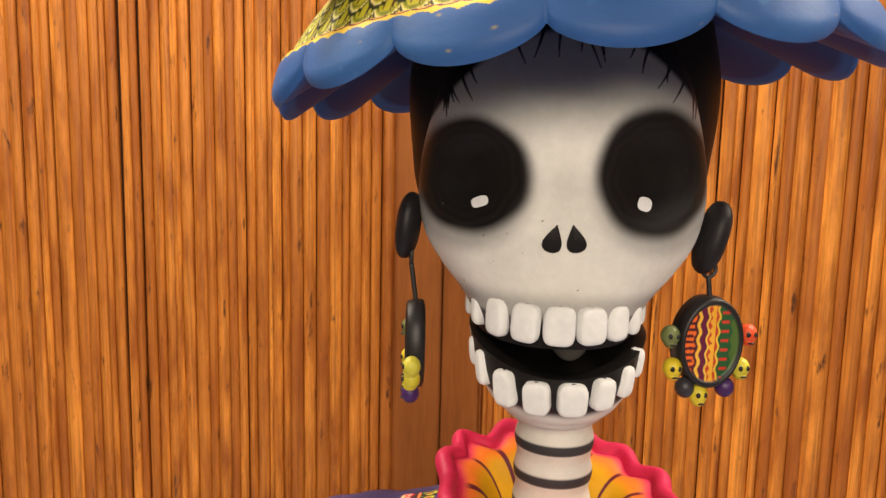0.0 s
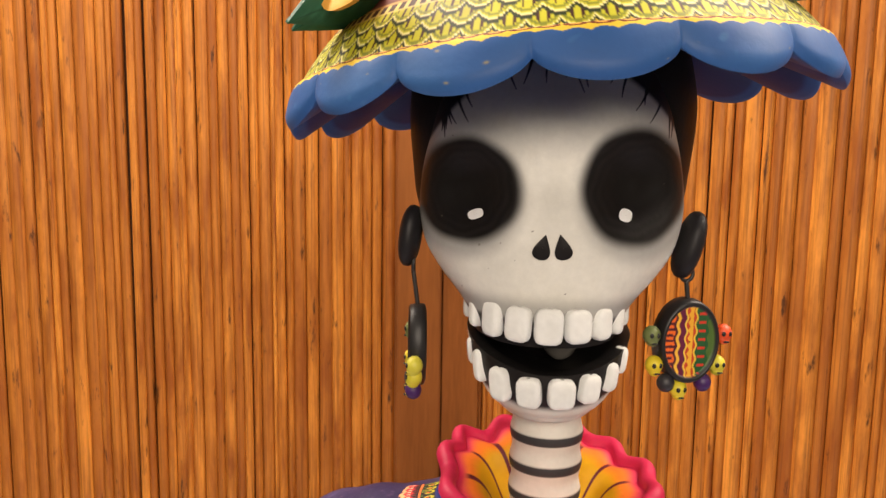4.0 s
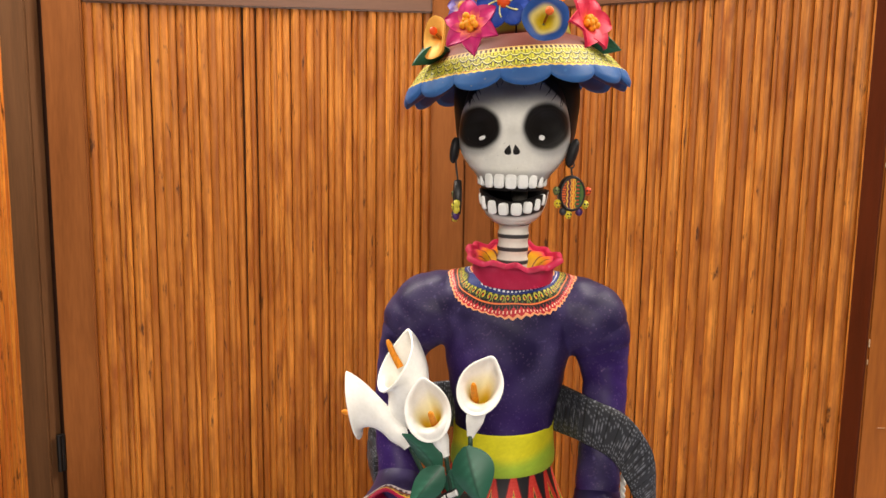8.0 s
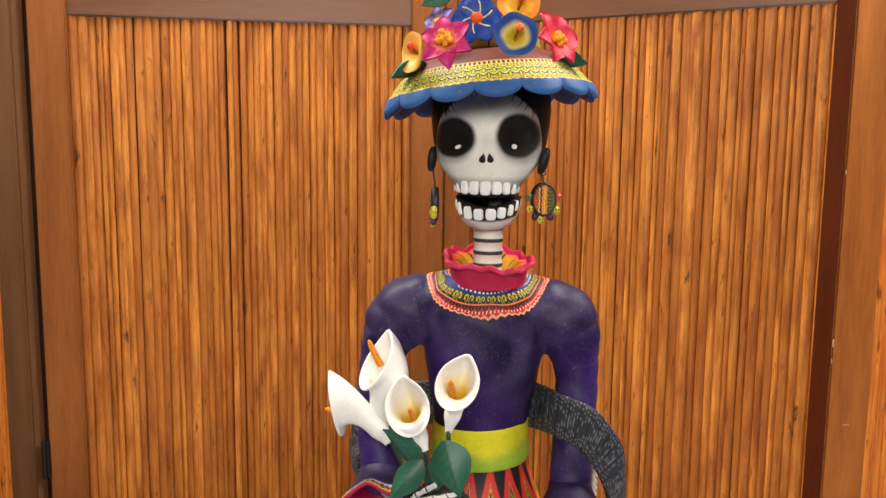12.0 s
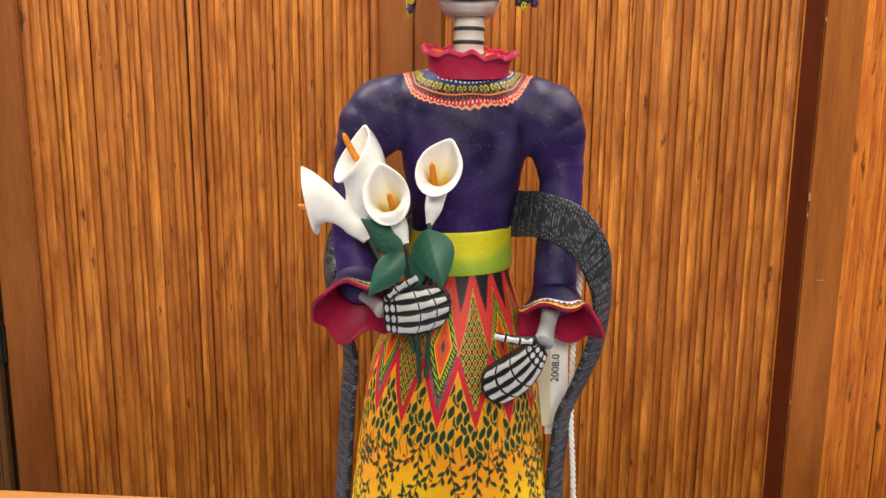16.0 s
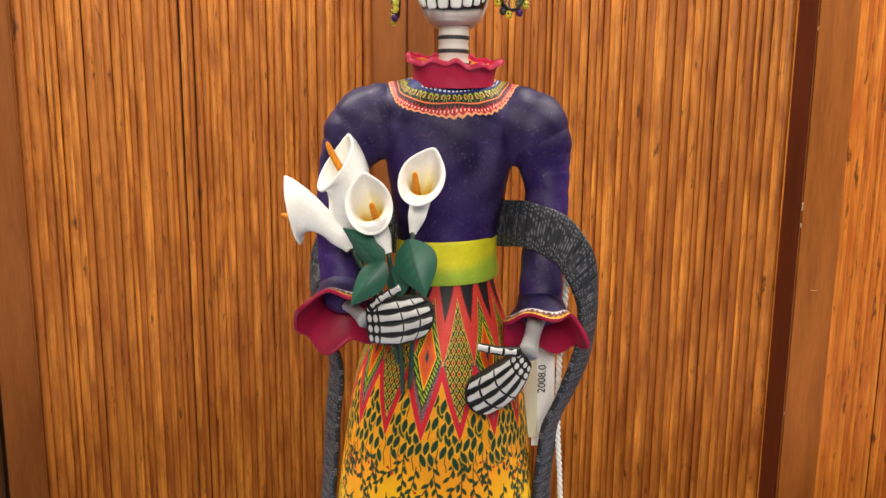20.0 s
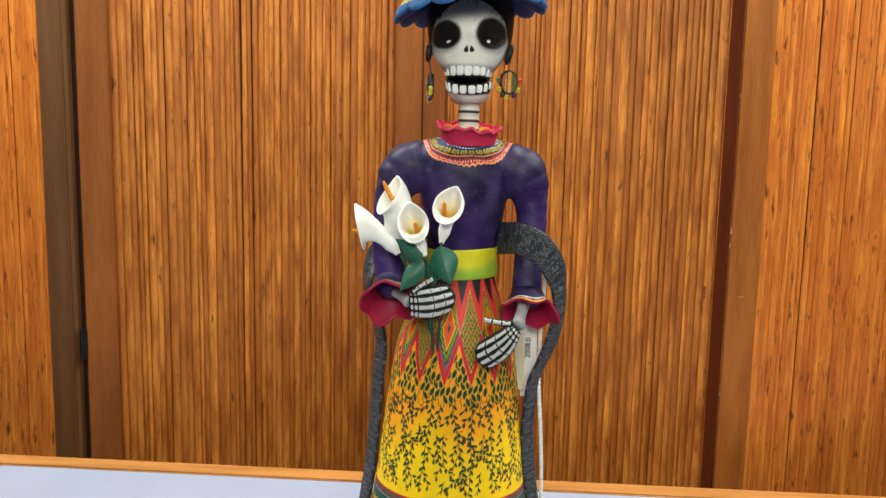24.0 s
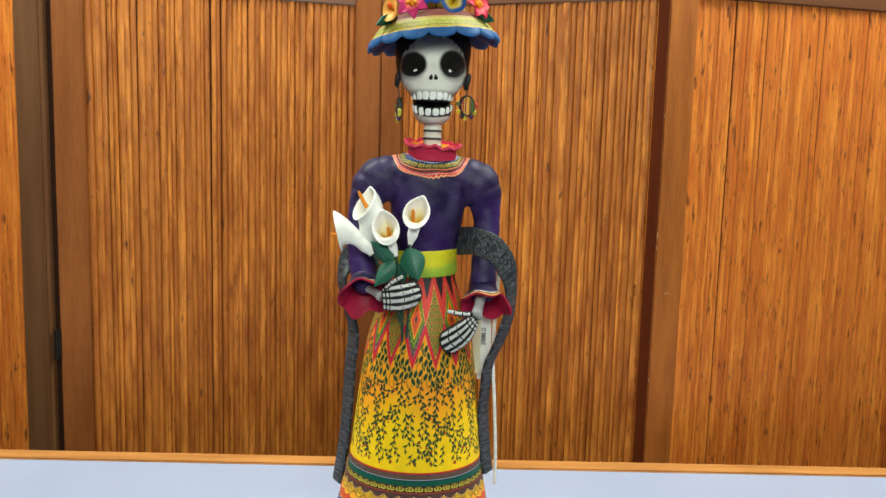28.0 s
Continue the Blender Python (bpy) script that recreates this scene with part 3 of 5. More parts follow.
    k0, k1 = dia & (odd == 0), dia & (odd == 1)
    C[dia] = ink
    C[k0 & (m < 0.94)] = lime
    fleck = (np.sin(s / 0.0010 * 2.4 + Z / 0.0010 * 1.6) > -0.1)
    C[k0 & (m < 0.94) & fleck] = lin(26, 66, 40)
    C[k0 & (m < 0.72)] = ink
    C[k0 & (m < 0.64)] = yellow
    C[k0 & (m < 0.58)] = lin(236, 96, 32)
    C[k0 & (m < 0.40) & dots] = lin(150, 26, 30)
    C[k0 & (m < 0.14)] = lin(52, 56, 60)
    p, q = (s * 1.75 + Z) / 0.0078, (s * 1.75 - Z) / 0.0078
    fp, fq = np.abs(p - np.round(p)), np.abs(q - np.round(q))
    rad = fp**2 + fq**2
    pick = (np.round(p) + np.round(q)).astype(int) % 2
    C[k1 & (m < 0.98)] = lin(206, 178, 62)
    C[k1 & (m < 0.94) & (np.maximum(fp, fq) > 0.38)] = ink
    C[k1 & (m < 0.90) & (rad < 0.060) & (pick == 0)] = lin(190, 40, 34)
    C[k1 & (m < 0.90) & (rad < 0.060) & (pick == 1)] = lin(44, 100, 50)
    C[k1 & (m > 0.94) & (np.sin(Z / 0.0007) > 0)] = lin(40, 90, 50)
    # red band and the dark ground under the sash
    up = Z > 1.081 - 0.092 * a
    C[up] = red
    C[up & dots] = lin(232, 96, 80)
    C[np.abs(Z - (1.081 - 0.092 * a)) < 0.0007] = lin(244, 196, 90)
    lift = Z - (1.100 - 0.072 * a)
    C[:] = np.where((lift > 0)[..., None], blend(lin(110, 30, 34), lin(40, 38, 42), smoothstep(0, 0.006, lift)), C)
    # hem bands
    b = Z + 0.0
    arc = np.abs(np.sin(SKU * 15))
    C[b < 0.8595] = scarlet
    C[b < 0.8575] = lin(62, 44, 42)
    C[(b < 0.8570) & (b > 0.8512) & dots] = lin(140, 110, 90)
    C[b < 0.8505] = ink
    C[b < 0.8492] = teal
    C[b < 0.8440] = lin(48, 44, 30)
    cell_no = SKU * 15
    cu, cv = (cell_no % 1 - 0.5) * RAD / 15, b - 0.8400
    far = np.hypot(cu, cv)
    turn = np.arctan2(cv, cu * np.where(np.floor(cell_no) % 2 == 0, 1, -1))
    C[(far < 0.0033) & (np.cos(turn - far * 2100) > 0.15)] = lin(214, 192, 62)
    C[(np.abs(b - 0.8508) < 0.0005)] = lin(150, 176, 190)
    C[b < 0.8360] = lin(150, 60, 40)
    C[b < 0.8345] = brown
    C[(b < 0.8340) & dots & (arc > 0.4)] = lin(110, 84, 70)
    edge = 0.8305 - 0.0050 * arc
    fringe = b < edge + 0.0006
    C[fringe] = lin(238, 190, 40)
    C[fringe & (np.sin(SKU * 190) > 0.35) & (b > edge - 0.0065)] = lin(96, 54, 34)
    C[np.abs(b - edge - 0.0012) < 0.0005] = lin(190, 150, 110)
    e2 = 0.8185 - 0.0045 * arc
    e1 = 0.8235 - 0.0050 * np.abs(np.cos(SKU * 15))
    C[b < e1] = lin(246, 170, 40)
    C[np.abs(b - e1) < 0.0006] = lin(90, 50, 40)
    C[b < e2] = lin(232, 106, 34)
    C[(b < e2) & (np.abs((b - e2) / 0.0034 - np.round((b - e2) / 0.0034)) < 0.22)] = lin(206, 48, 34)
    C[np.abs(b - e2) < 0.0006] = lin(250, 220, 60)
    e3 = 0.8060 - 0.0040 * arc
    C[b < e3] = blue
    C[np.abs(b - e3) < 0.0007] = lin(240, 200, 70)
    C[b < 0.7475] = lin(28, 40, 70)
    return C


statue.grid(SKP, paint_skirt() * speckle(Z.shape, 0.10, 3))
zb = np.linspace(0.745, 1.115, 60)
p, u = ring_body(zb, *skirt_rows(zb), nu=60, u0=1.8, u1=2 * np.pi - 1.8, close=False)
statue.grid(p, blend(lin(40, 76, 140), lin(240, 190, 24), smoothstep(0.80, 0.81, p[..., 2])))
p, u = ring_body(np.array([0.746, 0.7455]), np.array([0.002, 0.002]), np.array([0.1045, 0.001]), np.array([0.097, 0.001]))
statue.grid(p, lin(28, 40, 70), True)

# sash round the waist
zq = np.linspace(0, 1, 24)
zz = 1.0900 + 0.032 * zq
bulge = 0.0028 * np.sin(np.pi * np.clip(zq * 1.0, 0, 1)) ** 0.5 + 0.0016 * np.cos(zq * 5)
p, u = ring_body(zz, np.full(24, CX - 0.0005), 0.0386 + 0.55 * bulge - 0.001 * zq, 0.0364 + 0.55 * bulge - 0.001 * zq)
p[..., 2] += 0.0022 * np.sin(u)
statue.grid(p, blend(lin(168, 200, 66), lin(226, 218, 46), smoothstep(0.3, 0.62, zq[:, None] + 0.12 * np.sin(u * 3 + 1))) * speckle(u.shape, 0.08, 4), True)

def mottle(p, base, light, seed, scale=55):
    """Brushed paint: broad clouds and thin scratchy strokes."""
    x, y, z = p[..., 0], p[..., 1], p[..., 2]
    r = np.random.RandomState(seed)
    f = sum(np.sin((x * r.uniform(-1, 1) + y * r.uniform(-1, 1) + z * r.uniform(-1, 1)) * scale * r.uniform(0.5, 3) + r.uniform(0, 6)) for _ in range(14)) / 4
    g = sum(np.sin((x * r.uniform(-1, 1) + z * r.uniform(-1, 1) + y * r.uniform(-1, 1)) * scale * r.uniform(11, 26) + r.uniform(0, 6)) for _ in range(14)) / 4
    h = sum(np.sin((x * r.uniform(-1, 1) + y * r.uniform(-1, 1) + z * r.uniform(-1, 1)) * scale * r.uniform(3, 7) + r.uniform(0, 6)) for _ in range(14)) / 4
    line = np.clip(1 - np.abs(g) / 0.10, 0, 1) * np.clip(f + 0.1, 0, 1)
    spots = np.clip(g - 1.25, 0, 1)
    return blend(base, light, np.clip(0.15 + 0.12 * f + 0.15 * h + 0.26 * line + 0.7 * spots, 0, 1))



# bodice and puffed sleeves, which flow into one another
BZ = [1.100, 1.112, 1.132, 1.150, 1.165, 1.185, 1.205, 1.220, 1.231, 1.240, 1.247]
BA = [0.0370, 0.0375, 0.0385, 0.0425, 0.0450, 0.0480, 0.0505, 0.0490, 0.0410, 0.0300, 0.0200]
BB = [0.0340, 0.0345, 0.0345, 0.0375, 0.0405, 0.0430, 0.0425, 0.0395, 0.0350, 0.0285, 0.0200]
ARMS = (
    [(0.036, 0.234, 1.217, 0.0205), (0.056, 0.234, 1.2115, 0.0250), (0.0715, 0.233, 1.203, 0.0275), (0.0790, 0.231, 1.187, 0.0215), (0.0830, 0.227, 1.165, 0.0166), (0.0832, 0.221, 1.138, 0.0160), (0.0812, 0.214, 1.105, 0.0157), (0.0805, 0.208, 1.074, 0.0163)],
    [(-0.017, 0.234, 1.217, 0.0205), (-0.038, 0.234, 1.2115, 0.0250), (-0.0550, 0.233, 1.203, 0.0275), (-0.0655, 0.231, 1.187, 0.0215), (-0.0715, 0.225, 1.165, 0.0172), (-0.0715, 0.217, 1.140, 0.0168), (-0.0680, 0.205, 1.108, 0.0166), (-0.0640, 0.194, 1.084, 0.0163)],
)
ARM_LINES = [route(knots, 15) for knots in ARMS]


def smooth_union(a, b, k):
    h = np.clip(0.5 + 0.5 * (b - a) / k, 0, 1)
    return b * (1 - h) + a * h - k * h * (1 - h)


def garment(p):
    """Distance, roughly, to the skin of bodice and sleeves."""
    x, y, z = p[..., 0], p[..., 1], p[..., 2]
    a, b = curve(BZ, BA, np.clip(z, 1.100, 1.247)), curve(BZ, BB, np.clip(z, 1.100, 1.247))
    d = (np.sqrt(((x - CX) / a) ** 2 + ((y - CY) / b) ** 2) - 1) * np.minimum(a, b)
    d = np.maximum(d, np.maximum(1.104 - z, z - 1.2375))
    for line in ARM_LINES:
        arm = np.full(x.shape, 9.0)
        for (ax, ay, az, ar), (bx, by, bz, br) in zip(line, line[1:]):
            ux, uy, uz = bx - ax, by - ay, bz - az
            t = np.clip(((x - ax) * ux + (y - ay) * uy + (z - az) * uz) / (ux * ux + uy * uy + uz * uz), 0, 1)
            arm = np.minimum(arm, np.sqrt((x - ax - t * ux) ** 2 + (y - ay - t * uy) ** 2 + (z - az - t * uz) ** 2) - ar - t * (br - ar))
        d = smooth_union(d, arm, 0.007)
    return d + 0.0004 * np.sin(x * 190 + 2 * np.sin(z * 130)) * np.sin(z * 160 + y * 140)


def onto_garment(p, rounds=6):
    for _ in range(rounds):
        e = 0.0004
        d = garment(p)
        g = np.stack([garment(p + e * np.eye(3)[k]) - garment(p - e * np.eye(3)[k]) for k in range(3)], -1) / (2 * e)
        p = p - (d / np.maximum((g**2).sum(-1), 0.2))[..., None] * g
    return p, unit(g)


verts, faces = split_quads(*surface_net(garment, (-0.096, 0.170, 1.062), (0.110, 0.280, 1.250), 0.0018))
verts, _ = onto_garment(verts, 2)
low = 0.5 + 0.5 * np.sin(verts[:, 0] * 60 + verts[:, 2] * 45)
C = mottle(verts, lin(27, 16, 58), lin(84, 74, 116), 7)
C = blend(C, lin(62, 28, 112), 0.45 * low * smoothstep(1.215, 1.165, verts[:, 2]))
C = blend(C, lin(58, 54, 80), 0.3 * (1 - low) * smoothstep(1.185, 1.215, verts[:, 2]))
rs = np.random.RandomState(17)
dust = rs.rand(len(verts))
C = blend(C, lin(168, 130, 168), 0.30 * (dust > 0.9975) + 0.14 * ((dust > 0.945) & (dust < 0.985)))
statue.quads(verts, faces, C * (1 + 0.12 * (rs.rand(len(verts), 1) - 0.5)))

# painted yoke: a sheet laid on the bodice round the neck
sv, av = np.meshgrid(np.linspace(-0.22, 1.06, 120), np.linspace(-1.75, 1.75, 860), indexing="ij")
q = np.stack([0.0115 + (0.0305 + 0.0175 * sv) * np.sin(av), 0.205 + 0.025 * (1 - np.cos(av)), 1.2392 - (0.0105 + 0.0195 * sv) * np.cos(av)], -1)
q, nrm = onto_garment(q, 9)
q = q + nrm * (0.0005 - 0.0009 * smoothstep(1.0, 1.06, sv))[..., None]
tooth_no = av * 17 / np.pi * 2
zig = np.abs(tooth_no % 1 - 0.5) * 2
C = np.broadcast_to(np.asarray(lin(34, 26, 30)), q.shape).copy()
C[sv < 0.62] = lin(236, 120, 66)
C[sv < 0.585] = lin(30, 26, 26)
cell_no = av * 11
cu, cv = (cell_no % 1 - 0.5) * 0.34, (sv - 0.425) * 0.9
flip = np.where(np.floor(cell_no) % 2 == 0, 1, -1)
turn_ = np.arctan2(cv, cu * flip)
rad = np.hypot(cu, cv)
C[(sv > 0.28) & (sv < 0.57) & (np.cos(turn_ - rad * 46) > 0.25) & (rad < 0.145)] = lin(196, 184, 60)
C[(sv > 0.28) & (sv < 0.57) & (rad > 0.15) & (np.sin(av * 66 + sv * 40) > 0.2)] = lin(64, 96, 50)
C[(rad < 0.036)] = lin(216, 70, 40)
C[sv < 0.285] = lin(30, 26, 40)
C[sv < 0.27] = lin(34, 48, 116)
C[(sv < 0.185) & (sv > 0.115) & (np.sin(av * 84) > -0.1)] = lin(226, 228, 238)
C[sv < 0.05] = lin(238, 178, 110)
C[sv < 0.0] = CRIMSON
red_low = 0.70 + 0.10 * zig
C[sv > red_low] = lin(196, 40, 52)
comb = (np.abs((tooth_no * 2) % 1 - 0.5) < 0.16) & (sv > 0.79) & (sv < 0.86)
C[comb] = lin(246, 210, 180)
C[(sv > 0.66) & (sv < red_low) & (np.abs((tooth_no * 2) % 1 - 0.5) > 0.40)] = lin(150, 60, 60)
edge = 0.955 - 0.085 * zig
C[sv > edge] = lin(244, 168, 120)
outside = sv > edge + 0.085
q = q - nrm * np.where(outside, 0.0014, 0)[..., None]
C[outside] = lin(27, 16, 58)
statue.grid(q, C * speckle(sv.shape, 0.10, 8))


def cuff(top, r0, axis, side, length, r1, waves, seed, lean, amount):
    """A flared cuff: trimmed outside, crimson lining, wavy lip."""
    axis = unit(axis)
    side = unit(np.asarray(side, float) - axis * (np.asarray(side, float) @ axis))
    other = np.cross(axis, side)
    n, nu = 40, 120
    v = np.linspace(0, 1, n)[:, None]
    a = np.linspace(0, 2 * np.pi, nu, endpoint=False)[None]
    rnd = np.random.RandomState(seed)
    wave = 0.5 * np.sin(a * waves + rnd.uniform(0, 6)) + 0.5 * np.sin(a * (waves - 2) + rnd.uniform(0, 6))

    def shell(inner):
        r = r0 + (r1 - r0) * v**1.7 * (1 + amount * wave) - inner
        along = length * v * (1 + lean * np.cos(a)) + 0.04 * amount * wave * v**2
        return np.asarray(top) + along[..., None] * axis + (r * np.cos(a))[..., None] * side + (r * np.sin(a))[..., None] * other

    o, i = shell(0.0), shell(0.0030)
    C = mottle(o, lin(27, 16, 58), lin(84, 74, 116), seed)
    w = np.broadcast_to(v, o.shape[:2])
    dotty = np.broadcast_to(np.sin(a * 45) > 0, w.shape)
    C[w > 0.78] = lin(226, 214, 210)
    C[w > 0.80] = lin(44, 30, 40)
    C[(w > 0.82) & (w < 0.86) & dotty] = lin(214, 206, 206)
    C[w > 0.88] = lin(150, 40, 50)
    C[w > 0.905] = lin(60, 70, 40)
    C[(w > 0.915) & dotty] = lin(190, 150, 60)
    C[w > 0.965] = lin(226, 176, 70)
    statue.grid(o, C, True)
    lining = mottle(i, lin(166, 20, 60), lin(104, 10, 38), seed + 1, 80)
    lips = [o[-1:] + (i[-1:] - o[-1:]) * (0.5 - 0.5 * math.cos(k)) + axis * 0.0022 * math.sin(k) for k in (0.5, 1.0, 1.57, 2.1, 2.6)]
    statue.grid(np.concatenate([o[-1:], *lips, i[::-1]]), np.concatenate([lining[-1:]] * 6 + [lining[::-1]]), True)


cuff((0.0805, 0.2110, 1.0800), 0.0164, (0.06, -0.66, -0.75), (1, 0, -0.25), 0.029, 0.0305, 5, 21, 0.14, 0.20)
cuff((-0.0650, 0.1960, 1.0870), 0.0164, (0.06, -0.78, -0.62), (-1, 0, -0.45), 0.031, 0.0315, 6, 27, 0.10, 0.13)


# bony fingers: black with white bones
def bone(a, b, r0, r1=None):
    a, b = np.asarray(a, float), np.asarray(b, float)
    r1 = r1 or r0
    t = np.linspace(0, 1, 12)
    waist = 1 - 0.16 * np.sin(np.pi * t)
    statue.tube(a + (b - a) * t[:, None], (r0 + (r1 - r0) * t) * waist, lin(204, 204, 202), nu=10)


def finger(points, r):
    path = route(points, 22)
    statue.tube(path, np.linspace(r, r * 0.8, 22), BLACK, nu=12)
    cuts = (0.12, 0.40, 0.46, 0.71, 0.77, 1.0)
    for s0, s1 in zip(cuts[::2], cuts[1::2]):
        a, b = path[int(s0 * 21)], path[min(21, int(round(s1 * 21)))]
        off = np.array([0, -r * 0.52, 0.0003])
        bone(a + off, b + off, r * 0.66)


def bony(first, last, tips, sag, cuts, depth, bulge):
    """Four fingers laid side by side: dark, with pale bones painted along each; (x, z) of both ends."""
    s, w = np.meshgrid(np.linspace(0, 1, 150), np.linspace(0, 4, 121), indexing="ij")
    tw, tx, tz = zip(*tips)
    x0, z0 = first[0] + (last[0] - first[0]) * w / 4, first[1] + (last[1] - first[1]) * w / 4
    bend = np.sin(np.pi * s) * (w / 4)
    x = x0 + (curve(tw, tx, w) - x0) * s + sag[0] * bend
    z = z0 + (curve(tw, tz, w) - z0) * s + sag[1] * bend
    hump = np.sin(np.pi * np.clip(0.12 + 0.80 * s, 0, 1)) ** 0.7 * np.sin(np.pi * (0.08 + 0.21 * w)) ** 0.6
    part_ = np.abs(w % 1 - 0.5) * 2
    seg = np.zeros_like(s)
    for s0, s1 in cuts:
        t = np.clip((s - s0) / (s1 - s0), 0, 1)
        reach = 0.50 + 0.16 * np.abs(2 * t - 1) ** 2 - 0.35 * smoothstep(0.90, 1.0, s)
        if s1 - s0 < 0.10:
            reach = 0.74 * np.sqrt(np.clip(1 - (2 * t - 1) ** 2, 0, 1))
        seg = np.maximum(seg, (s > s0) * (s < s1) * (1 - smoothstep(reach - 0.10, reach + 0.06, part_)))
    y = depth - bulge * hump - 0.0013 * (1 - part_**2) * smoothstep(0.0, 0.2, s) - 0.0005 * seg
    front = np.stack([x, y, z], -1)
    C = blend(lin(26, 24, 26), lin(206, 206, 204), seg) * speckle(s.shape, 0.06, 61)
    statue.grid(front, C)
    rim = front.copy()
    rim[..., 1] = depth + 0.0045 + 0.2 * bulge * hump
    statue.grid(rim[:, ::-1], lin(26, 24, 26))
    for a, b in ((front[:, 0], rim[:, 0]), (front[:, -1], rim[:, -1]), (front[0], rim[0]), (front[-1], rim[-1])):
        statue.grid(np.stack([a, b]), lin(26, 24, 26))


CARPALS = ((0.02, 0.09), (0.115, 0.19))
bony((-0.0425, 1.0840), (-0.0400, 1.0560), ((0, -0.0045, 1.0905), (0.5, -0.0015, 1.0885), (1.5, 0.0035, 1.0825), (2.5, 0.0055, 1.0752), (3.5, 0.0022, 1.0655), (4, -0.0015, 1.0605)), (0.0, -0.0035), (*CARPALS, (0.22, 0.55), (0.57, 0.79), (0.81, 0.97)), 0.1640, 0.0095)
bony((0.0650, 1.0535), (0.0735, 1.0425), ((0, 0.0310, 1.0305), (0.5, 0.0285, 1.0258), (1.5, 0.0282, 1.0165), (2.5, 0.0328, 1.0095), (3.5, 0.0410, 1.0060), (4, 0.0455, 1.0068)), (0.0045, -0.0035), (*CARPALS, (0.22, 0.50), (0.53, 0.75), (0.78, 0.96)), 0.1640, 0.0075)
for a, b, r in (((-0.060, 0.186, 1.078), (-0.0425, 0.164, 1.071), 0.0062), ((0.0775, 0.192, 1.070), (0.0705, 0.165, 1.0505), 0.0074)):
    t = np.linspace(0, 1, 14)
    statue.tube(np.asarray(a) + (np.asarray(b) - np.asarray(a)) * t[:, None], r * (1 - 0.22 * np.sin(np.pi * t)), lin(176, 176, 176), nu=18)
finger([(-0.0385, 0.159, 1.0815), (-0.0300, 0.154, 1.0895), (-0.0178, 0.153, 1.0972)], 0.0034)
finger([(0.0640, 0.160, 1.0535), (0.0510, 0.155, 1.0550), (0.0358, 0.156, 1.0572)], 0.0036)

# ruffled collar
n, nu = 48, 300
v = np.linspace(0, 1, n)[:, None]
a = np.linspace(0, 2 * np.pi, nu, endpoint=False)[None]
wave = np.sin(a * 11 + 0.7 * np.sin(a * 3) + 0.4) * (0.8 + 0.3 * np.sin(a * 2 + 1))


def collar(inner):
    r = 0.0292 + 0.0064 * v**2.2 + (0.0021 * wave + 0.0008 * np.sin(a * 5)) * v**3 - inner * (1 - 0.25 * v)
    if inner:
        r = 0.0120 + (r - 0.0120) * v**0.6
    y = 0.2205 - r * np.cos(a) * 0.93
    z0 = 1.2350 - 0.0040 * np.cos(a)
    z = z0 + 0.0142 * np.sin(v * 1.75) + 0.0045 * (0.3 - 0.3 * np.cos(a)) * v + 0.0013 * wave * v**3 + 0.0012 * np.sin(a * 4 + 2) * v + 0.0030 * np.sin(a - 3.5) * v * 0.6
    return np.stack([0.0125 + r * np.sin(a), y, z], -1)


o, i = collar(0.0), collar(0.0078)
lips = [o[-1:] + (i[-1:] - o[-1:]) * (0.5 - 0.5 * math.cos(q)) + np.array([0, 0, 0.0036]) * math.sin(q) for q in (0.4, 0.8, 1.2, 1.57, 1.95, 2.4, 2.8)]
mid = np.concatenate(lips)
co = mottle(o, lin(172, 24, 62), lin(216, 64, 104), 31, 90)
stripe = np.broadcast_to(np.abs(np.sin((a * 11 + 0.7 * np.sin(a * 3)) / 2 + 0.9)), (n, nu))
vi = np.broadcast_to(v, (n, nu))
ci = blend(lin(214, 160, 24), lin(236, 120, 46), smoothstep(0.55, 0.80, vi))
ci = blend(ci, lin(214, 44, 84), smoothstep(0.80, 0.98, vi))
ci = blend(ci, lin(96, 26, 44), (stripe < 0.20) * (1 - smoothstep(0.80, 0.95, vi)))
statue.grid(o, co, True)
pinks = np.concatenate([blend(co[-1:], ci[-1:], np.full((1, nu), k / 8)) for k in range(1, 8)])
statue.grid(np.concatenate([o[-1:], mid, i[::-1]]), np.concatenate([co[-1:], pinks, ci[::-1]]), True)

# neck with painted rings
t = np.linspace(0, 1, 150)
path = np.stack([0.0118 + 0 * t, 0.2165 + 0 * t, 1.228 + 0.052 * t], 1)
r = 0.0110 + 0.0004 * np.sin((path[:, 2] - 1.2480) / 0.0094 * 2 * np.pi + 1.2)
cn = blend(BONE, GREY, smoothstep(0.50, 0.66, np.cos((path[:, 2] - 1.2482) / 0.0094 * 2 * np.pi)))
statue.tube(path, r, cn, nu=48)

# skull
SCX, SCY = 0.0097, 0.226
KZ = [1.3005, 1.306, 1.311, 1.3175, 1.325, 1.333, 1.345, 1.358, 1.370, 1.381, 1.389]
KA = [0.0224, 0.0243, 0.0276, 0.0330, 0.0377, 0.0398, 0.0398, 0.0371, 0.0334, 0.0262, 0.0130]
KF = [0.0370, 0.0378, 0.0384, 0.0388, 0.0395, 0.0402, 0.0400, 0.0388, 0.0350, 0.0275, 0.0140]
SOCKETS = ((-0.0146, 1.3428, 0.0176, 0.0160), (0.0328, 1.3448, 0.0176, 0.0176))


def socket_depth(d):
    """Depth of an eye socket at the share d of its radius: a bowl with a rounded brim."""
    return 0.0078 * (1 - smoothstep(0.10, 1.04, d))


def skull_front(nz, nu, u1):
    zs = np.linspace(1.3005, 1.389, nz)
    p, u = ring_body(zs, np.full(nz, SCX), curve(KZ, KA, zs), curve(KZ, KF, zs), cy=SCY, nu=nu, power=0.86, u0=-u1, u1=u1, close=False)
    return p, u


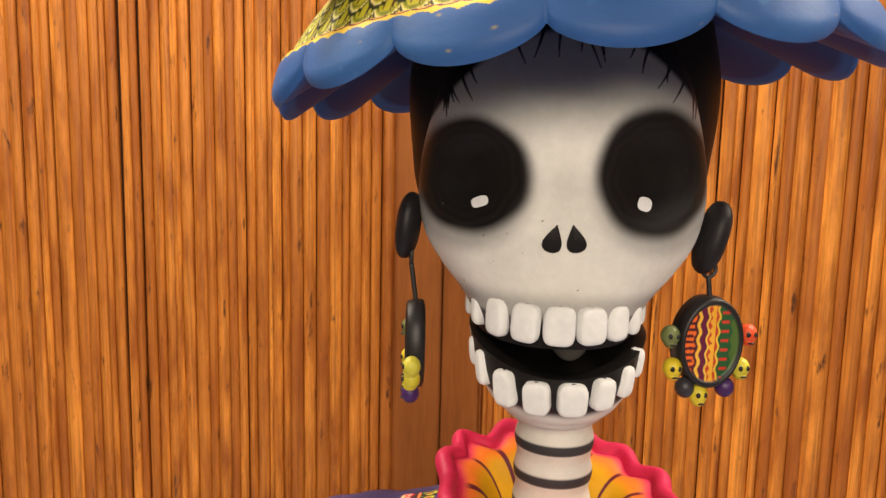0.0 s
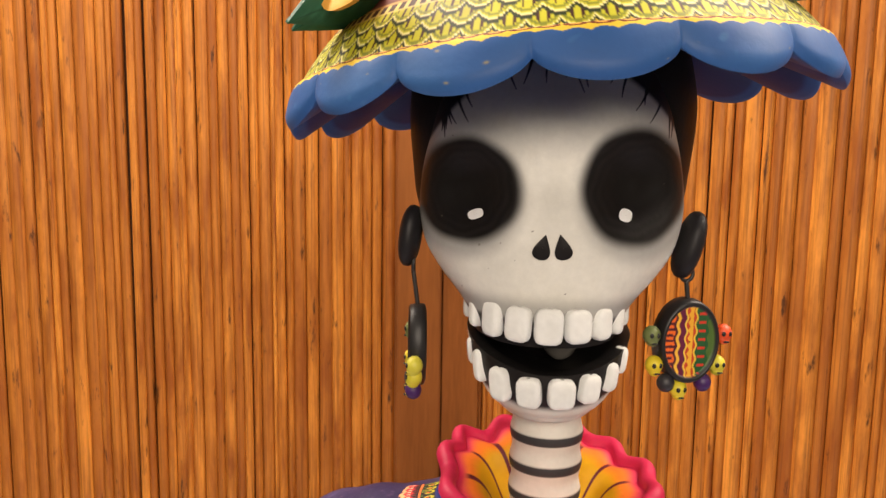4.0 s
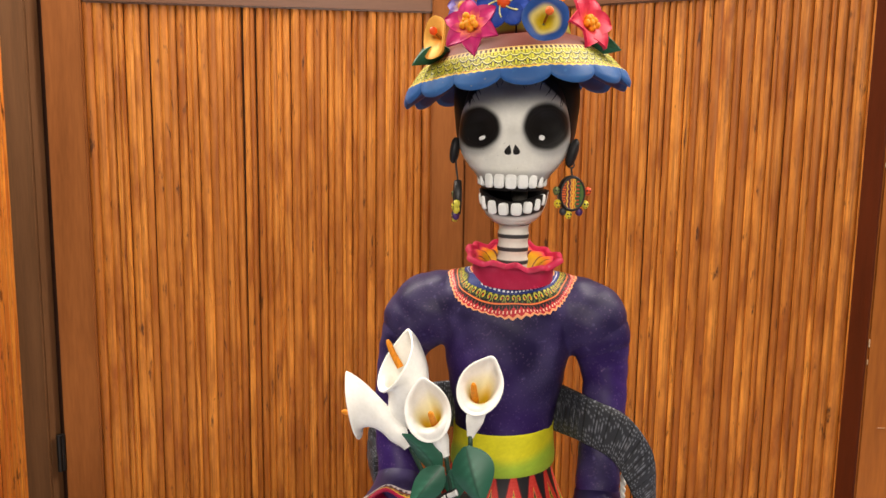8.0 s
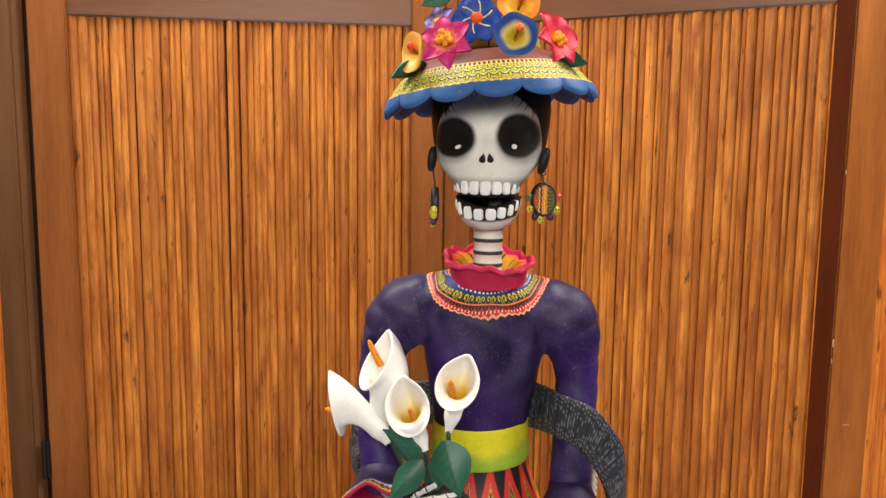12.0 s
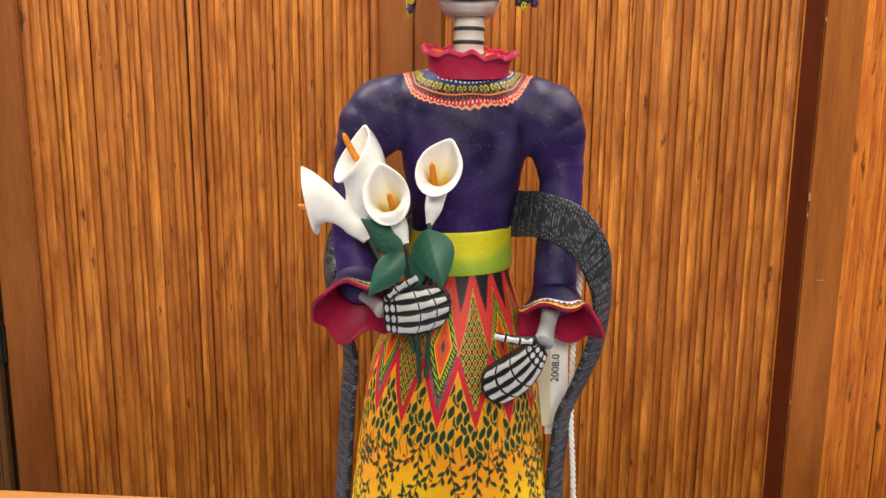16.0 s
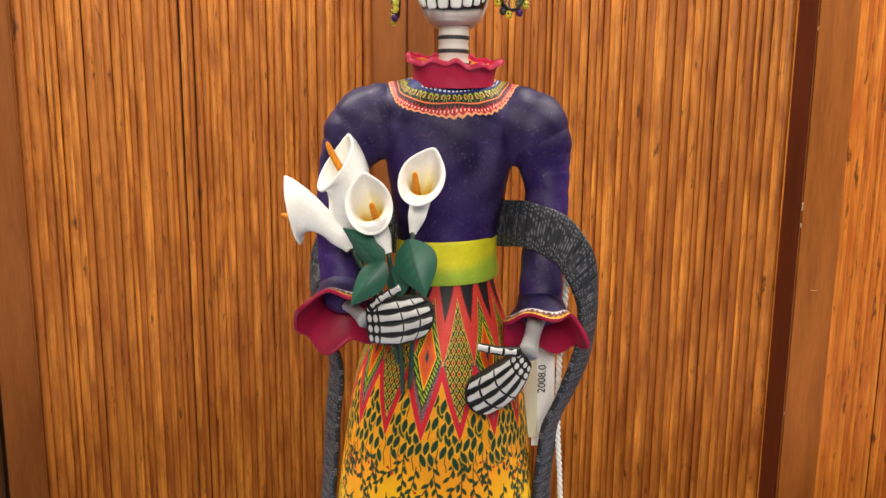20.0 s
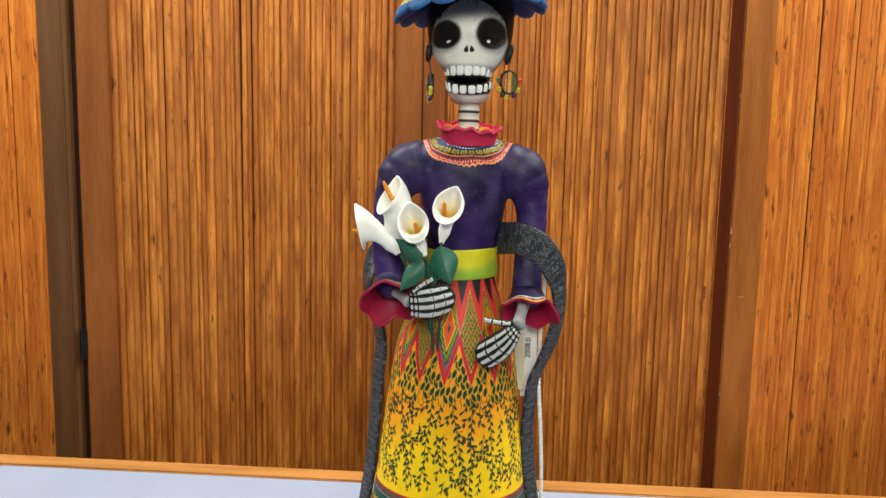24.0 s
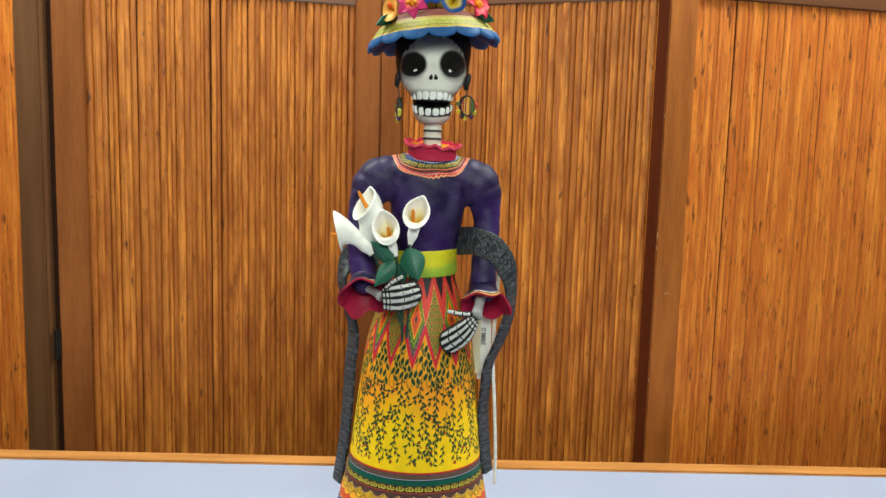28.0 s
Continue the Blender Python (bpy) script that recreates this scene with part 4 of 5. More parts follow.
p, u = skull_front(420, 540, 1.75)
X, Zz = p[..., 0].copy(), p[..., 2].copy()
C = np.broadcast_to(np.asarray(BONE), p.shape).copy()
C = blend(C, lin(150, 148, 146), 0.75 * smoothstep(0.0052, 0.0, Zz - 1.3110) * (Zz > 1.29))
C = blend(C, BLACK, smoothstep(1.3090, 1.3070, Zz))
C = blend(C, lin(170, 168, 160), 0.35 * np.exp(-(((X - SCX) / 0.006) ** 2) - ((Zz - 1.3415) / 0.006) ** 2))
dent = np.zeros_like(X)
for sx, sz, rx, rz in SOCKETS:
    d = np.sqrt(((X - sx) / rx) ** 2 + ((Zz - sz) / rz) ** 2)
    turn = np.arctan2(Zz - sz, X - sx)
    edge = d + 0.010 * np.sin(3 * turn + sx * 900) + 0.008 * np.sin(7 * turn + 1)
    away = np.sign(sx - SCX) * 0.0016
    halo = np.sqrt(((X - sx - away) / rx) ** 2 + ((Zz - sz + 0.0018) / rz) ** 2)
    C = blend(C, lin(104, 104, 108), 0.58 * (1 - smoothstep(0.86, 1.24, halo)))
    brush = 0.5 + 0.5 * np.sin(d * 46 + 2.2 * np.sin(turn * 2 + sx * 300) + 0.8 * np.sin(turn * 9))
    C = blend(C, blend(lin(20, 17, 16), lin(38, 34, 33), 0.5 * brush * smoothstep(0.3, 0.8, d)), 1 - smoothstep(0.80, 1.02, edge))
    dent += socket_depth(d)
p[..., 1] += dent
# hairline and loose painted hairs
edge = 1.3795 - 16.0 * (X - SCX - 0.001) ** 2
C = blend(C, BLACK, smoothstep(-0.0016, 0.0010, Zz - edge))
rnd = random.Random(9)
for k in range(22):
    side = rnd.choice((-1, 1))
    off = rnd.uniform(0.0, 0.010) if k < 6 else rnd.uniform(0.012, 0.034)
    hx = SCX + 0.001 + side * off
    hz = 1.3795 - 16.0 * off * off
    run = rnd.uniform(0.004, 0.0085) * (1.2 if off < 0.012 else 0.72)
    tilt = side * (0.25 if off < 0.012 else -0.45) + rnd.uniform(-0.2, 0.2)
    t = (hz + 0.0015 - Zz) / (run + 0.0015)
    w = 0.00058 * (1 - 0.75 * t)
    dx = np.abs(X - (hx + tilt * t * run + 0.0012 * math.sin(k) * t * t))
    C = blend(C, BLACK, ((t > 0) & (t < 1)) * (1 - smoothstep(0.5, 1.3, dx / np.maximum(w, 1e-5))))
# small chips and specks
for k in range(14):
    hx, hz, hr = rnd.uniform(-0.025, 0.044), rnd.uniform(1.312, 1.372), rnd.uniform(0.0001, 0.0003)
    C = blend(C, lin(96, 88, 80), 0.8 * ((X - hx) ** 2 + (Zz - hz) ** 2 < hr * hr))
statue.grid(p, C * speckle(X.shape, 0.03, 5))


def on_face(x, z, out=0.0):
    """The point of the face in front of (x, z)."""
    side = np.clip(abs(x - SCX) / float(curve(KZ, KA, z)), 0, 0.999) ** (1 / 0.86)
    y = SCY - float(curve(KZ, KF, z)) * math.sqrt(1 - side * side) ** 0.86
    for sx, sz, rx, rz in SOCKETS:
        y += float(socket_depth(math.hypot((x - sx) / rx, (z - sz) / rz)))
    return np.array([x, y - out, z])


def spot(x, z, rx, rz, colour, ang=0.0, drop=0.0, squarish=1.0):
    """A dab of thick paint laid on the face."""
    rr = np.linspace(1, 0.03, 7)
    aa = np.linspace(0, 2 * np.pi, 36, endpoint=False)
    pts = np.zeros((7, 36, 3))
    f = lambda s: np.sign(s) * abs(s) ** squarish
    for i, r in enumerate(rr):
        for j, a in enumerate(aa):
            lx, lz = r * rx * f(math.cos(a)) * (1 - drop * math.sin(a)), r * rz * f(math.sin(a))
            pts[i, j] = on_face(x + lx * math.cos(ang) - lz * math.sin(ang), z + lx * math.sin(ang) + lz * math.cos(ang), 0.0004 + 0.0003 * (1 - r * r))
    statue.grid(pts, colour, True)


spot(-0.0112, 1.3362, 0.0023, 0.0013, lin(236, 236, 236), 0.35, squarish=0.7)
spot(0.0296, 1.3372, 0.0019, 0.0017, lin(236, 236, 236), -0.3, squarish=0.75)
spot(0.0074, 1.3286, 0.0020, 0.0035, BLACK, -0.22, 0.75)
spot(0.0127, 1.3288, 0.0020, 0.0035, BLACK, 0.22, 0.75)

# roof of the mouth
p, u = ring_body(np.array([1.3006, 1.3040, 1.3045]), np.full(3, SCX), np.array([0.0222, 0.0190, 0.001]), np.array([0.0370, 0.0340, 0.001]), cy=SCY, power=0.86)
statue.grid(p, BLACK, True)
statue.ball((0.0150, 0.222, 1.2965), (0.0060, 0.006, 0.0080), lin(120, 116, 110))

statue.ball((SCX + 0.001, 0.240, 1.2970), (0.0225, 0.0150, 0.0135), lin(20, 16, 16))

# lower jaw: a bowl with a black inside
JZ = [1.2735, 1.2755, 1.2790, 1.2840, 1.2900, 1.2960]
JA = [0.0040, 0.0120, 0.0174, 0.0214, 0.0242, 0.0254]
JF = [0.0080, 0.0250, 0.0320, 0.0360, 0.0382, 0.0385]
zs = np.linspace(1.2735, 1.2960, 60)
p, u = ring_body(zs, np.full(60, SCX + 0.0012), curve(JZ, JA, zs), curve(JZ, JF, zs), cy=SCY, nu=200, power=0.88)
lift = smoothstep(1.281, 1.296, p[..., 2])
p[..., 2] += lift * (0.0035 * np.abs(np.sin(u)) ** 1.5 - 0.0030 * np.clip(np.cos(u), 0, 1) ** 2)
C = blend(BONE, lin(160, 156, 150), 0.5 * smoothstep(1.281, 1.276, p[..., 2]))
C = blend(C, lin(26, 22, 22), smoothstep(1.2812, 1.2838, p[..., 2] - 0.004 * np.abs(np.sin(u)) ** 2) * (1 - smoothstep(0.93, 0.985, np.abs(np.sin(u)))))
statue.grid(p, C, True)
lipring = p[-1]
inner = lipring + (np.array([SCX + 0.0012, SCY, 1.294]) - lipring) * np.array([0.12, 0.12, 0])
deep = np.stack([lipring, inner + (0, 0, 0.0006), inner * np.array([1, 1, 1]) + (np.array([SCX, SCY, 0]) - inner) * np.array([0.25, 0.25, 0]) + (0, 0, -0.006), lipring * 0 + np.array([SCX, SCY, 1.2865])])
statue.grid(deep, lin(20, 18, 18), True)


def tooth(x, z, w, h, arch_a, arch_b, cx, out, lean=0.0):
    """A squarish tooth standing on the arch of the jaw."""
    s = np.clip((x - cx) / arch_a, -0.985, 0.985)
    th = math.asin(np.sign(s) * abs(s) ** (1 / 0.87))
    y = SCY - arch_b * math.cos(th) ** 0.87
    nx, ny = math.sin(th) / arch_a, -math.cos(th) / arch_b
    yaw = math.degrees(math.atan2(nx, -ny))
    m = pose(0, 0, 0, lean, 2.5 * math.sin(x * 900), yaw)
    statue.ball((x, y - out * 0.3, z), (w * 0.545, 0.0022, h * 0.52), TOOTH * speckle((16, 24), 0.05, int(x * 1e5) % 997), m, nu=24, nv=16, power=0.52)


for x, w, h in ((-0.0129, 0.0030, 0.0076), (-0.0104, 0.0042, 0.0086), (-0.0053, 0.0062, 0.0096), (0.0018, 0.0068, 0.0094), (0.0100, 0.0074, 0.0096), (0.0179, 0.0070, 0.0090), (0.0246, 0.0058, 0.0088), (0.0294, 0.0042, 0.0088), (0.0322, 0.0030, 0.0080)):
    tooth(x, 1.3070 + 0.0001 * abs(x - SCX) / 0.01, w, h, 0.0236, 0.0392, SCX, 0.001)
for x, w, h, dz in ((-0.0112, 0.0030, 0.0080, 0.0052), (-0.0086, 0.0044, 0.0092, 0.0030), (-0.0026, 0.0060, 0.0094, 0.0005), (0.0054, 0.0064, 0.0082, -0.0002), (0.0142, 0.0070, 0.0082, 0.0), (0.0218, 0.0058, 0.0080, 0.0012), (0.0278, 0.0044, 0.0080, 0.0030), (0.0315, 0.0032, 0.0076, 0.0060)):
    tooth(x, 1.2882 + dz, w, h, 0.0234, 0.0386, SCX + 0.0012, 0.001, 6)

# hair round the skull, and the ears
zs = np.linspace(1.326, 1.392, 40)
p, u = ring_body(zs, np.full(40, SCX), curve([1.326, 1.335, 1.35, 1.37, 1.392], [0.0385, 0.0430, 0.0455, 0.0466, 0.042], zs), np.linspace(0.034, 0.036, 40), cy=0.2465, power=0.8)
statue.grid(p, mottle(p, lin(24, 20, 20), lin(40, 34, 32), 41), True)
statue.ball((-0.0325, 0.2165, 1.3270), (0.0034, 0.0078, 0.0096), lin(30, 28, 30), pose(0, 0, 0, 0, 6, 0), power=0.85)
statue.ball((0.0515, 0.2165, 1.3272), (0.0038, 0.0080, 0.0104), lin(30, 28, 30), pose(0, 0, 0, 0, 14, 0), power=0.85)
STATUE = tagged(statue.mesh("statue", PAINT), "painted clay skeleton statue in purple bodice and yellow patterned skirt", "statue")

STATUE.matrix_basis = pose(0, 0, -0.001) @ LEANED

# ---- the shawl ----
def shawl():
    thing = empty("shawl", 0.01, 0.25, 0.8, "dark grey shawl with fine relief draped over the statue's arms", "shawl")
    right = [(0.030, 0.262, 1.130, 0.000, 0.003, 0.018), (0.052, 0.236, 1.132, 0.002, 0.002, 0.0178), (0.072, 0.204, 1.1345, 0.0015, 0.0, 0.0168), (0.0925, 0.199, 1.1265, 0.005, 0.0, 0.0160), (0.1070, 0.199, 1.1080, 0.0095, 0.003, 0.0100), (0.1145, 0.203, 1.0820, 0.0075, 0.008, 0.0030), (0.1160, 0.208, 1.0560, 0.0065, 0.012, 0.0), (0.1115, 0.212, 1.0300, 0.0075, 0.010, 0.0005), (0.1035, 0.215, 1.0050, 0.0078, 0.010, 0.0025), (0.0940, 0.219, 0.9800, 0.0070, 0.010, 0.0015), (0.0910, 0.224, 0.9500, 0.0065, 0.010, 0.0), (0.0895, 0.228, 0.9150, 0.0068, 0.011, 0.0), (0.0925, 0.230, 0.8750, 0.0070, 0.011, 0.0), (0.0990, 0.230, 0.832, 0.0062, 0.010, 0.0)]
    other = [(-0.020, 0.268, 1.120, 0.0, 0.003, 0.018), (-0.055, 0.262, 1.118, 0.0, 0.003, 0.018), (-0.088, 0.252, 1.104, -0.009, 0.006, 0.010), (-0.0965, 0.247, 1.080, -0.0060, 0.014, 0.0), (-0.0900, 0.248, 1.048, -0.0065, 0.013, 0.0), (-0.0810, 0.252, 1.010, -0.0070, 0.013, 0.0), (-0.0835, 0.252, 0.965, -0.0070, 0.013, 0.0), (-0.0860, 0.250, 0.910, -0.0068, 0.013, 0.0), (-0.0890, 0.248, 0.865, -0.0065, 0.012, 0.0), (-0.0965, 0.246, 0.808, -0.0062, 0.011, 0.0)]
    for knots in (right, other):
        n, nu = 900, 72
        r = route(knots, n)
        run = np.r_[0, np.cumsum(np.linalg.norm(np.diff(r[:, :3], axis=0), axis=1))]
        run = np.r_[run[0], run, run[-1]][:, None]
        u = np.linspace(0, 2 * np.pi, nu, endpoint=False)[None]
        across = np.sign(np.cos(u)) * np.abs(np.cos(u)) ** 0.6
        row = np.floor(run / 0.0020)
        key = (np.sin(run / 0.0020 * 2 * np.pi) > -0.2) & (np.sin(across * 30 + row * 2.3 + 1.5 * np.sin(row * 1.7)) + 0.6 * np.sin(across * 71 + row * 5.1) > 0.45)
        C = blend(lin(50, 52, 57), lin(128, 130, 138), key * 0.8)
        C = blend(C, lin(26, 26, 28), np.broadcast_to((np.abs(run / 0.0078 - np.round(run / 0.0078)) < 0.07), C.shape[:2]) * 0.8)
        s = Sculpt()
        thick = 0.0031 + 0.0004 * np.abs(np.sin(run[1:-1] / 0.0078 * np.pi))
        s.ribbon(r[:, :3], r[:, 3:], thick, C, nu=nu)
        under(s.mesh("shawl_length", PAINT), thing)
    return thing


shawl()


# ---- the calla lilies ----
def frame_of(axis, tip):
    w = unit(axis)
    t = unit(np.asarray(tip, float) - w * (np.asarray(tip, float) @ w))
    return w, t, np.cross(w, t)


def calla(parent, base, centre, facing, tip, long, wide, point, curl, spadix0, spadix1, start=0.16, power=1.5):
    """A trumpet that bends from its base to an oval mouth at centre, which looks along facing and has its point towards tip."""
    base, centre = np.asarray(base, float), np.asarray(centre, float)
    w, t, s = frame_of(facing, tip)
    reach = np.linalg.norm(centre - base)
    n, nu = 52, 84
    v = np.linspace(0, 1, n)
    knee = centre - w * reach * 0.45
    line = np.outer((1 - v) ** 2, base) + np.outer(2 * v * (1 - v), knee) + np.outer(v**2, centre)
    tangent = unit(np.gradient(line, axis=0))
    tv = unit(t - tangent * (tangent @ t)[:, None])
    sv = np.cross(tangent, tv)
    a = np.linspace(0, 2 * np.pi, nu, endpoint=False)[None]
    peak = np.clip(np.cos(a), 0, 1) ** 7
    grow = ((start + (1 - start) * v**power) * (0.40 + 0.60 * smoothstep(0.0, 0.22, v) ** 0.7))[:, None]
    even = smoothstep(0.25, 1.0, v)[:, None]
    L, W = wide + (long - wide) * even, wide

    def shell(inner):
        g = np.maximum(grow - inner / wide, 0.02)
        out = g * (L * np.cos(a) * (1 + point * peak * even))
        side = g * W * np.sin(a) * (1 - 0.20 * peak * even)
        back = curl * (smoothstep(0.62, 1.0, v) ** 2)[:, None] * (1.15 - 0.35 * np.cos(a) + 0.12 * np.sin(a * 3))
        return line[:, None] + out[..., None] * tv[:, None] + side[..., None] * sv[:, None] - (back * long)[..., None] * tangent[:, None]

    o, i = shell(0.0), shell(0.0017)
    white, cream, yellow = lin(249, 248, 243), lin(246, 238, 190), lin(222, 178, 34)
    gg = np.broadcast_to(grow, o.shape[:2]) + 0.03 * np.sin(a * 3)
    ci = blend(blend(yellow, cream, smoothstep(0.46, 0.66, gg)), white, smoothstep(0.58, 0.86, gg))
    sc = Sculpt()
    sc.grid(o, white * speckle((n, nu), 0.03, 2), True)
    out_ = unit(o[-1:] - o[-2:-1])
    lips = [o[-1:] + (i[-1:] - o[-1:]) * (0.5 - 0.5 * math.cos(q)) + out_ * 0.0012 * math.sin(q) for q in (0.0, 0.5, 1.0, 1.57, 2.1, 2.6)]
    sc.grid(np.concatenate([*lips, i[::-1]]), np.concatenate([*([ci[-1:]] * 6), ci[::-1]]), True)
    flower = sc.mesh("calla_lily", PAINT, None, "white calla lily with a cream throat")
    under(flower, parent)
    sp = Sculpt()
    x = np.linspace(0, 1, 16)
    a0, a1 = np.asarray(spadix0, float), np.asarray(spadix1, float)
    sp.tube(a0 + (a1 - a0) * x[:, None] + np.outer(np.sin(x * 3), w) * 0.0012, np.r_[np.linspace(0.0026, 0.0021, 12), 0.0020, 0.0018, 0.0014, 0.0008], lin(228, 140, 28) * speckle((18, 14), 0.3, 77), nu=14)
    sp.mesh("spadix", PAINT, flower, "orange spadix")
    return flower


bouquet = empty("calla_bouquet", -0.02, 0.165, 1.02, "bunch of white painted calla lilies with dark green leaves", "flowers")
calla(bouquet, (-0.0635, 0.178, 1.1270), (-0.0670, 0.177, 1.1780), (-0.72, -0.40, 0.57), (0.30, 0.74, 0.60), 0.0230, 0.0182, 0.26, 0.05, (-0.0630, 0.180, 1.1740), (-0.0733, 0.1835, 1.1925), 0.56, 0.80)
calla(bouquet, (-0.0108, 0.164, 1.1325), (-0.0045, 0.1535, 1.1714), (-0.06, -0.92, 0.36), (0.33, 0.30, 0.89), 0.0188, 0.0152, 0.20, 0.08, (-0.0078, 0.160, 1.1600), (-0.0085, 0.1490, 1.1755), 0.40, 2.6)
calla(bouquet, (-0.0550, 0.170, 1.1190), (-0.0975, 0.176, 1.1415), (-0.97, -0.02, -0.22), (-0.28, 0.12, 0.95), 0.0212, 0.0150, 0.32, 0.10, (-0.0850, 0.173, 1.1390), (-0.1030, 0.1700, 1.1425), 0.50, 3.4)
calla(bouquet, (-0.0262, 0.158, 1.1195), (-0.0390, 0.1510, 1.1528), (0.04, -0.93, 0.35), (-0.24, 0.32, 0.92), 0.0196, 0.0156, 0.20, 0.08, (-0.0345, 0.157, 1.1420), (-0.0365, 0.1455, 1.1550), 0.40, 2.6)
for x0, z0, x1, z1, y0 in ((-0.047, 1.128, -0.020, 1.040, 0.176), (-0.0107, 1.134, -0.012, 1.022, 0.163), (-0.053, 1.120, -0.022, 1.050, 0.169), (-0.0266, 1.121, -0.0165, 1.018, 0.158)):
    s = Sculpt()
    t = np.linspace(0, 1, 20)[:, None]
    s.tube(np.array([x0, y0, z0]) * (1 - t) + np.array([x1, 0.166, z1]) * t + np.array([0.002, 0, 0]) * np.sin(t * 3), 0.0017, lin(32, 62, 48), nu=10)
    under(s.mesh("stem", GLOSS, None, "dark green stem"), bouquet)


def leaf(parent, base, tip, across, width, fold, label="dark green painted leaf", mat=None, colour=None, name="leaf", bend=0.15):
    base, tip = np.asarray(base, float), np.asarray(tip, float)
    L = tip - base
    size = np.linalg.norm(L)
    w = unit(L)
    c = unit(np.asarray(across, float) - w * (np.asarray(across, float) @ w))
    nrm = np.cross(w, c)
    v, u = np.meshgrid(np.linspace(0.0, 1, 26), np.linspace(-1, 1, 17), indexing="ij")
    half = width * np.sin(np.pi * np.clip(v, 0.015, 0.992) ** 0.72) ** 1.0
    top = base + v[..., None] * L + (u * half)[..., None] * c + (fold * width * (np.abs(u) ** 1.5) * np.sin(np.pi * v) + bend * size * np.sin(np.pi * v) * 0.5)[..., None] * nrm
    s = Sculpt()
    colour = lin(34, 90, 70) if colour is None else colour
    C = blend(colour, np.clip(np.asarray(colour) * 2.2 + 0.03, 0, 1), 0.55 * np.exp(-((u + 0.1) / 0.35) ** 2) * np.sin(np.pi * v) * (0.6 + 0.4 * np.sin(v * 40 + u * 9)))
    C = blend(C, np.asarray(colour) * 0.45, np.exp(-((u / 0.06) ** 2)) * 0.7)
    s.grid(top, C)
    s.grid((top - nrm * 0.0012)[:, ::-1], C[:, ::-1])
    edge = np.concatenate([top[:, 0], top[::-1, -1]])
    s.grid(np.stack([edge, edge - nrm * 0.0012]), colour)
    return under(s.mesh(name, mat or GLOSS, None, label), parent) if parent else s


leaf(bouquet, (-0.0300, 0.156, 1.1090), (-0.0555, 0.149, 1.1375), (0.6, -0.3, 0.7), 0.0100, 0.45)
leaf(bouquet, (-0.0280, 0.152, 1.1150), (-0.0500, 0.144, 1.0855), (0.75, -0.2, -0.5), 0.0098, -0.45)
leaf(bouquet, (-0.0125, 0.152, 1.1305), (0.0005, 0.140, 1.0945), (1.0, -0.1, 0.2), 0.0145, -0.40)
leaf(bouquet, (-0.0180, 0.160, 1.0900), (-0.0230, 0.156, 1.1120), (1.0, 0.1, 0.0), 0.0075, 0.3)


# ---- the hat ----
hat = empty("hat", 0.0085, 0.218, 1.385, "wide blue scalloped hat with yellow lace band and clay flowers", "hat")
HATM = pose(0.0085, 0.218, 1.3800, -3.5, -6.0, 0)
n, nu = 200, 1200
v = np.linspace(0, 1, n)[:, None]
a = np.linspace(0, 2 * np.pi, nu, endpoint=False)[None]
LOBES = 15
lob = np.abs(np.sin(a * LOBES / 2 + 0.65)) ** 0.6


def brim_shell():
    """Top of the brim from the crown out, round the lobes and back underneath."""
    s = v * 1.0
    r = np.where(s < 0.55, 0.42 + 0.52 * s / 0.55, 0)
    z = np.where(s < 0.55, 0.0230 - 0.0265 * (s / 0.55) ** 2.3, 0)
    k = np.clip((s - 0.55) / 0.30, 0, 1)
    roll = np.pi * k
    bulge = 0.020 + 0.058 * lob
    r2 = 0.94 + bulge * np.sin(roll * 0.5) ** 0.9 * (1 - 0.35 * smoothstep(0.6, 1.0, k))
    z2 = -0.0035 - (0.0062 + 0.0068 * lob) * (1 - np.cos(roll)) / 2
    kk = np.clip((s - 0.85) / 0.15, 0, 1)
    r3 = (0.94 + bulge * 0.65) * (1 - kk) + 0.35 * kk
    z3 = (-0.0035 - (0.0062 + 0.0068 * lob)) * (1 - kk) + 0.012 * kk
    rr = np.where(s < 0.55, r, np.where(s < 0.85, r2, r3)) + 0 * a
    zz = np.where(s < 0.55, z, np.where(s < 0.85, z2, z3)) + 0 * a
    return np.stack([0.0795 * rr * np.sin(a), -0.0720 * rr * np.cos(a), zz], -1), rr


p, rr = brim_shell()
p[..., 2] += 0.0065 * smoothstep(0.0, 0.07, p[..., 1])
vv = np.broadcast_to(v, rr.shape)
aa = np.broadcast_to(a, rr.shape)
blue = mottle(p, lin(44, 90, 150), lin(66, 116, 170), 51, 60)
C = blue.copy()
r = np.random.RandomState(4)
gold, lime, moss, umber = lin(240, 204, 70), lin(200, 196, 58), lin(44, 54, 30), lin(70, 36, 30)
# painted lace: a wavy gold edge, a row of dark red drops, rows of scallops, a dark fringe
band = (0.618 - vv) / 0.225
loop = aa * 42
edge = 0.07 * np.abs(np.sin(loop))
C[band > edge - 0.06] = gold
drop = np.hypot((loop / np.pi % 1 - 0.5) * 2.1, (band - 0.165) / 0.085)
C[(drop < 1.05)] = lin(120, 44, 40)
C[(drop < 0.52)] = lin(236, 176, 90)
for k in range(3):
    top = 0.27 + 0.17 * k - 0.11 * np.abs(np.sin(loop * 0.75 + k * np.pi / 2)) ** 0.8 + 0.06
    C[band > top] = moss
    C[band > top + 0.045] = lime
    C[(band > top + 0.045) & (band < top + 0.065)] = lin(244, 236, 170)
    C[(band > top + 0.085) & (band < top + 0.115)] = lin(128, 134, 48)
    C[(band > top + 0.125) & (np.abs(np.sin(loop * 2.25 + k)) < 0.42)] = umber
C[band > 0.80] = lin(226, 206, 120)
C[(band > 0.82) & (np.sin(loop * 3) > -0.2)] = umber
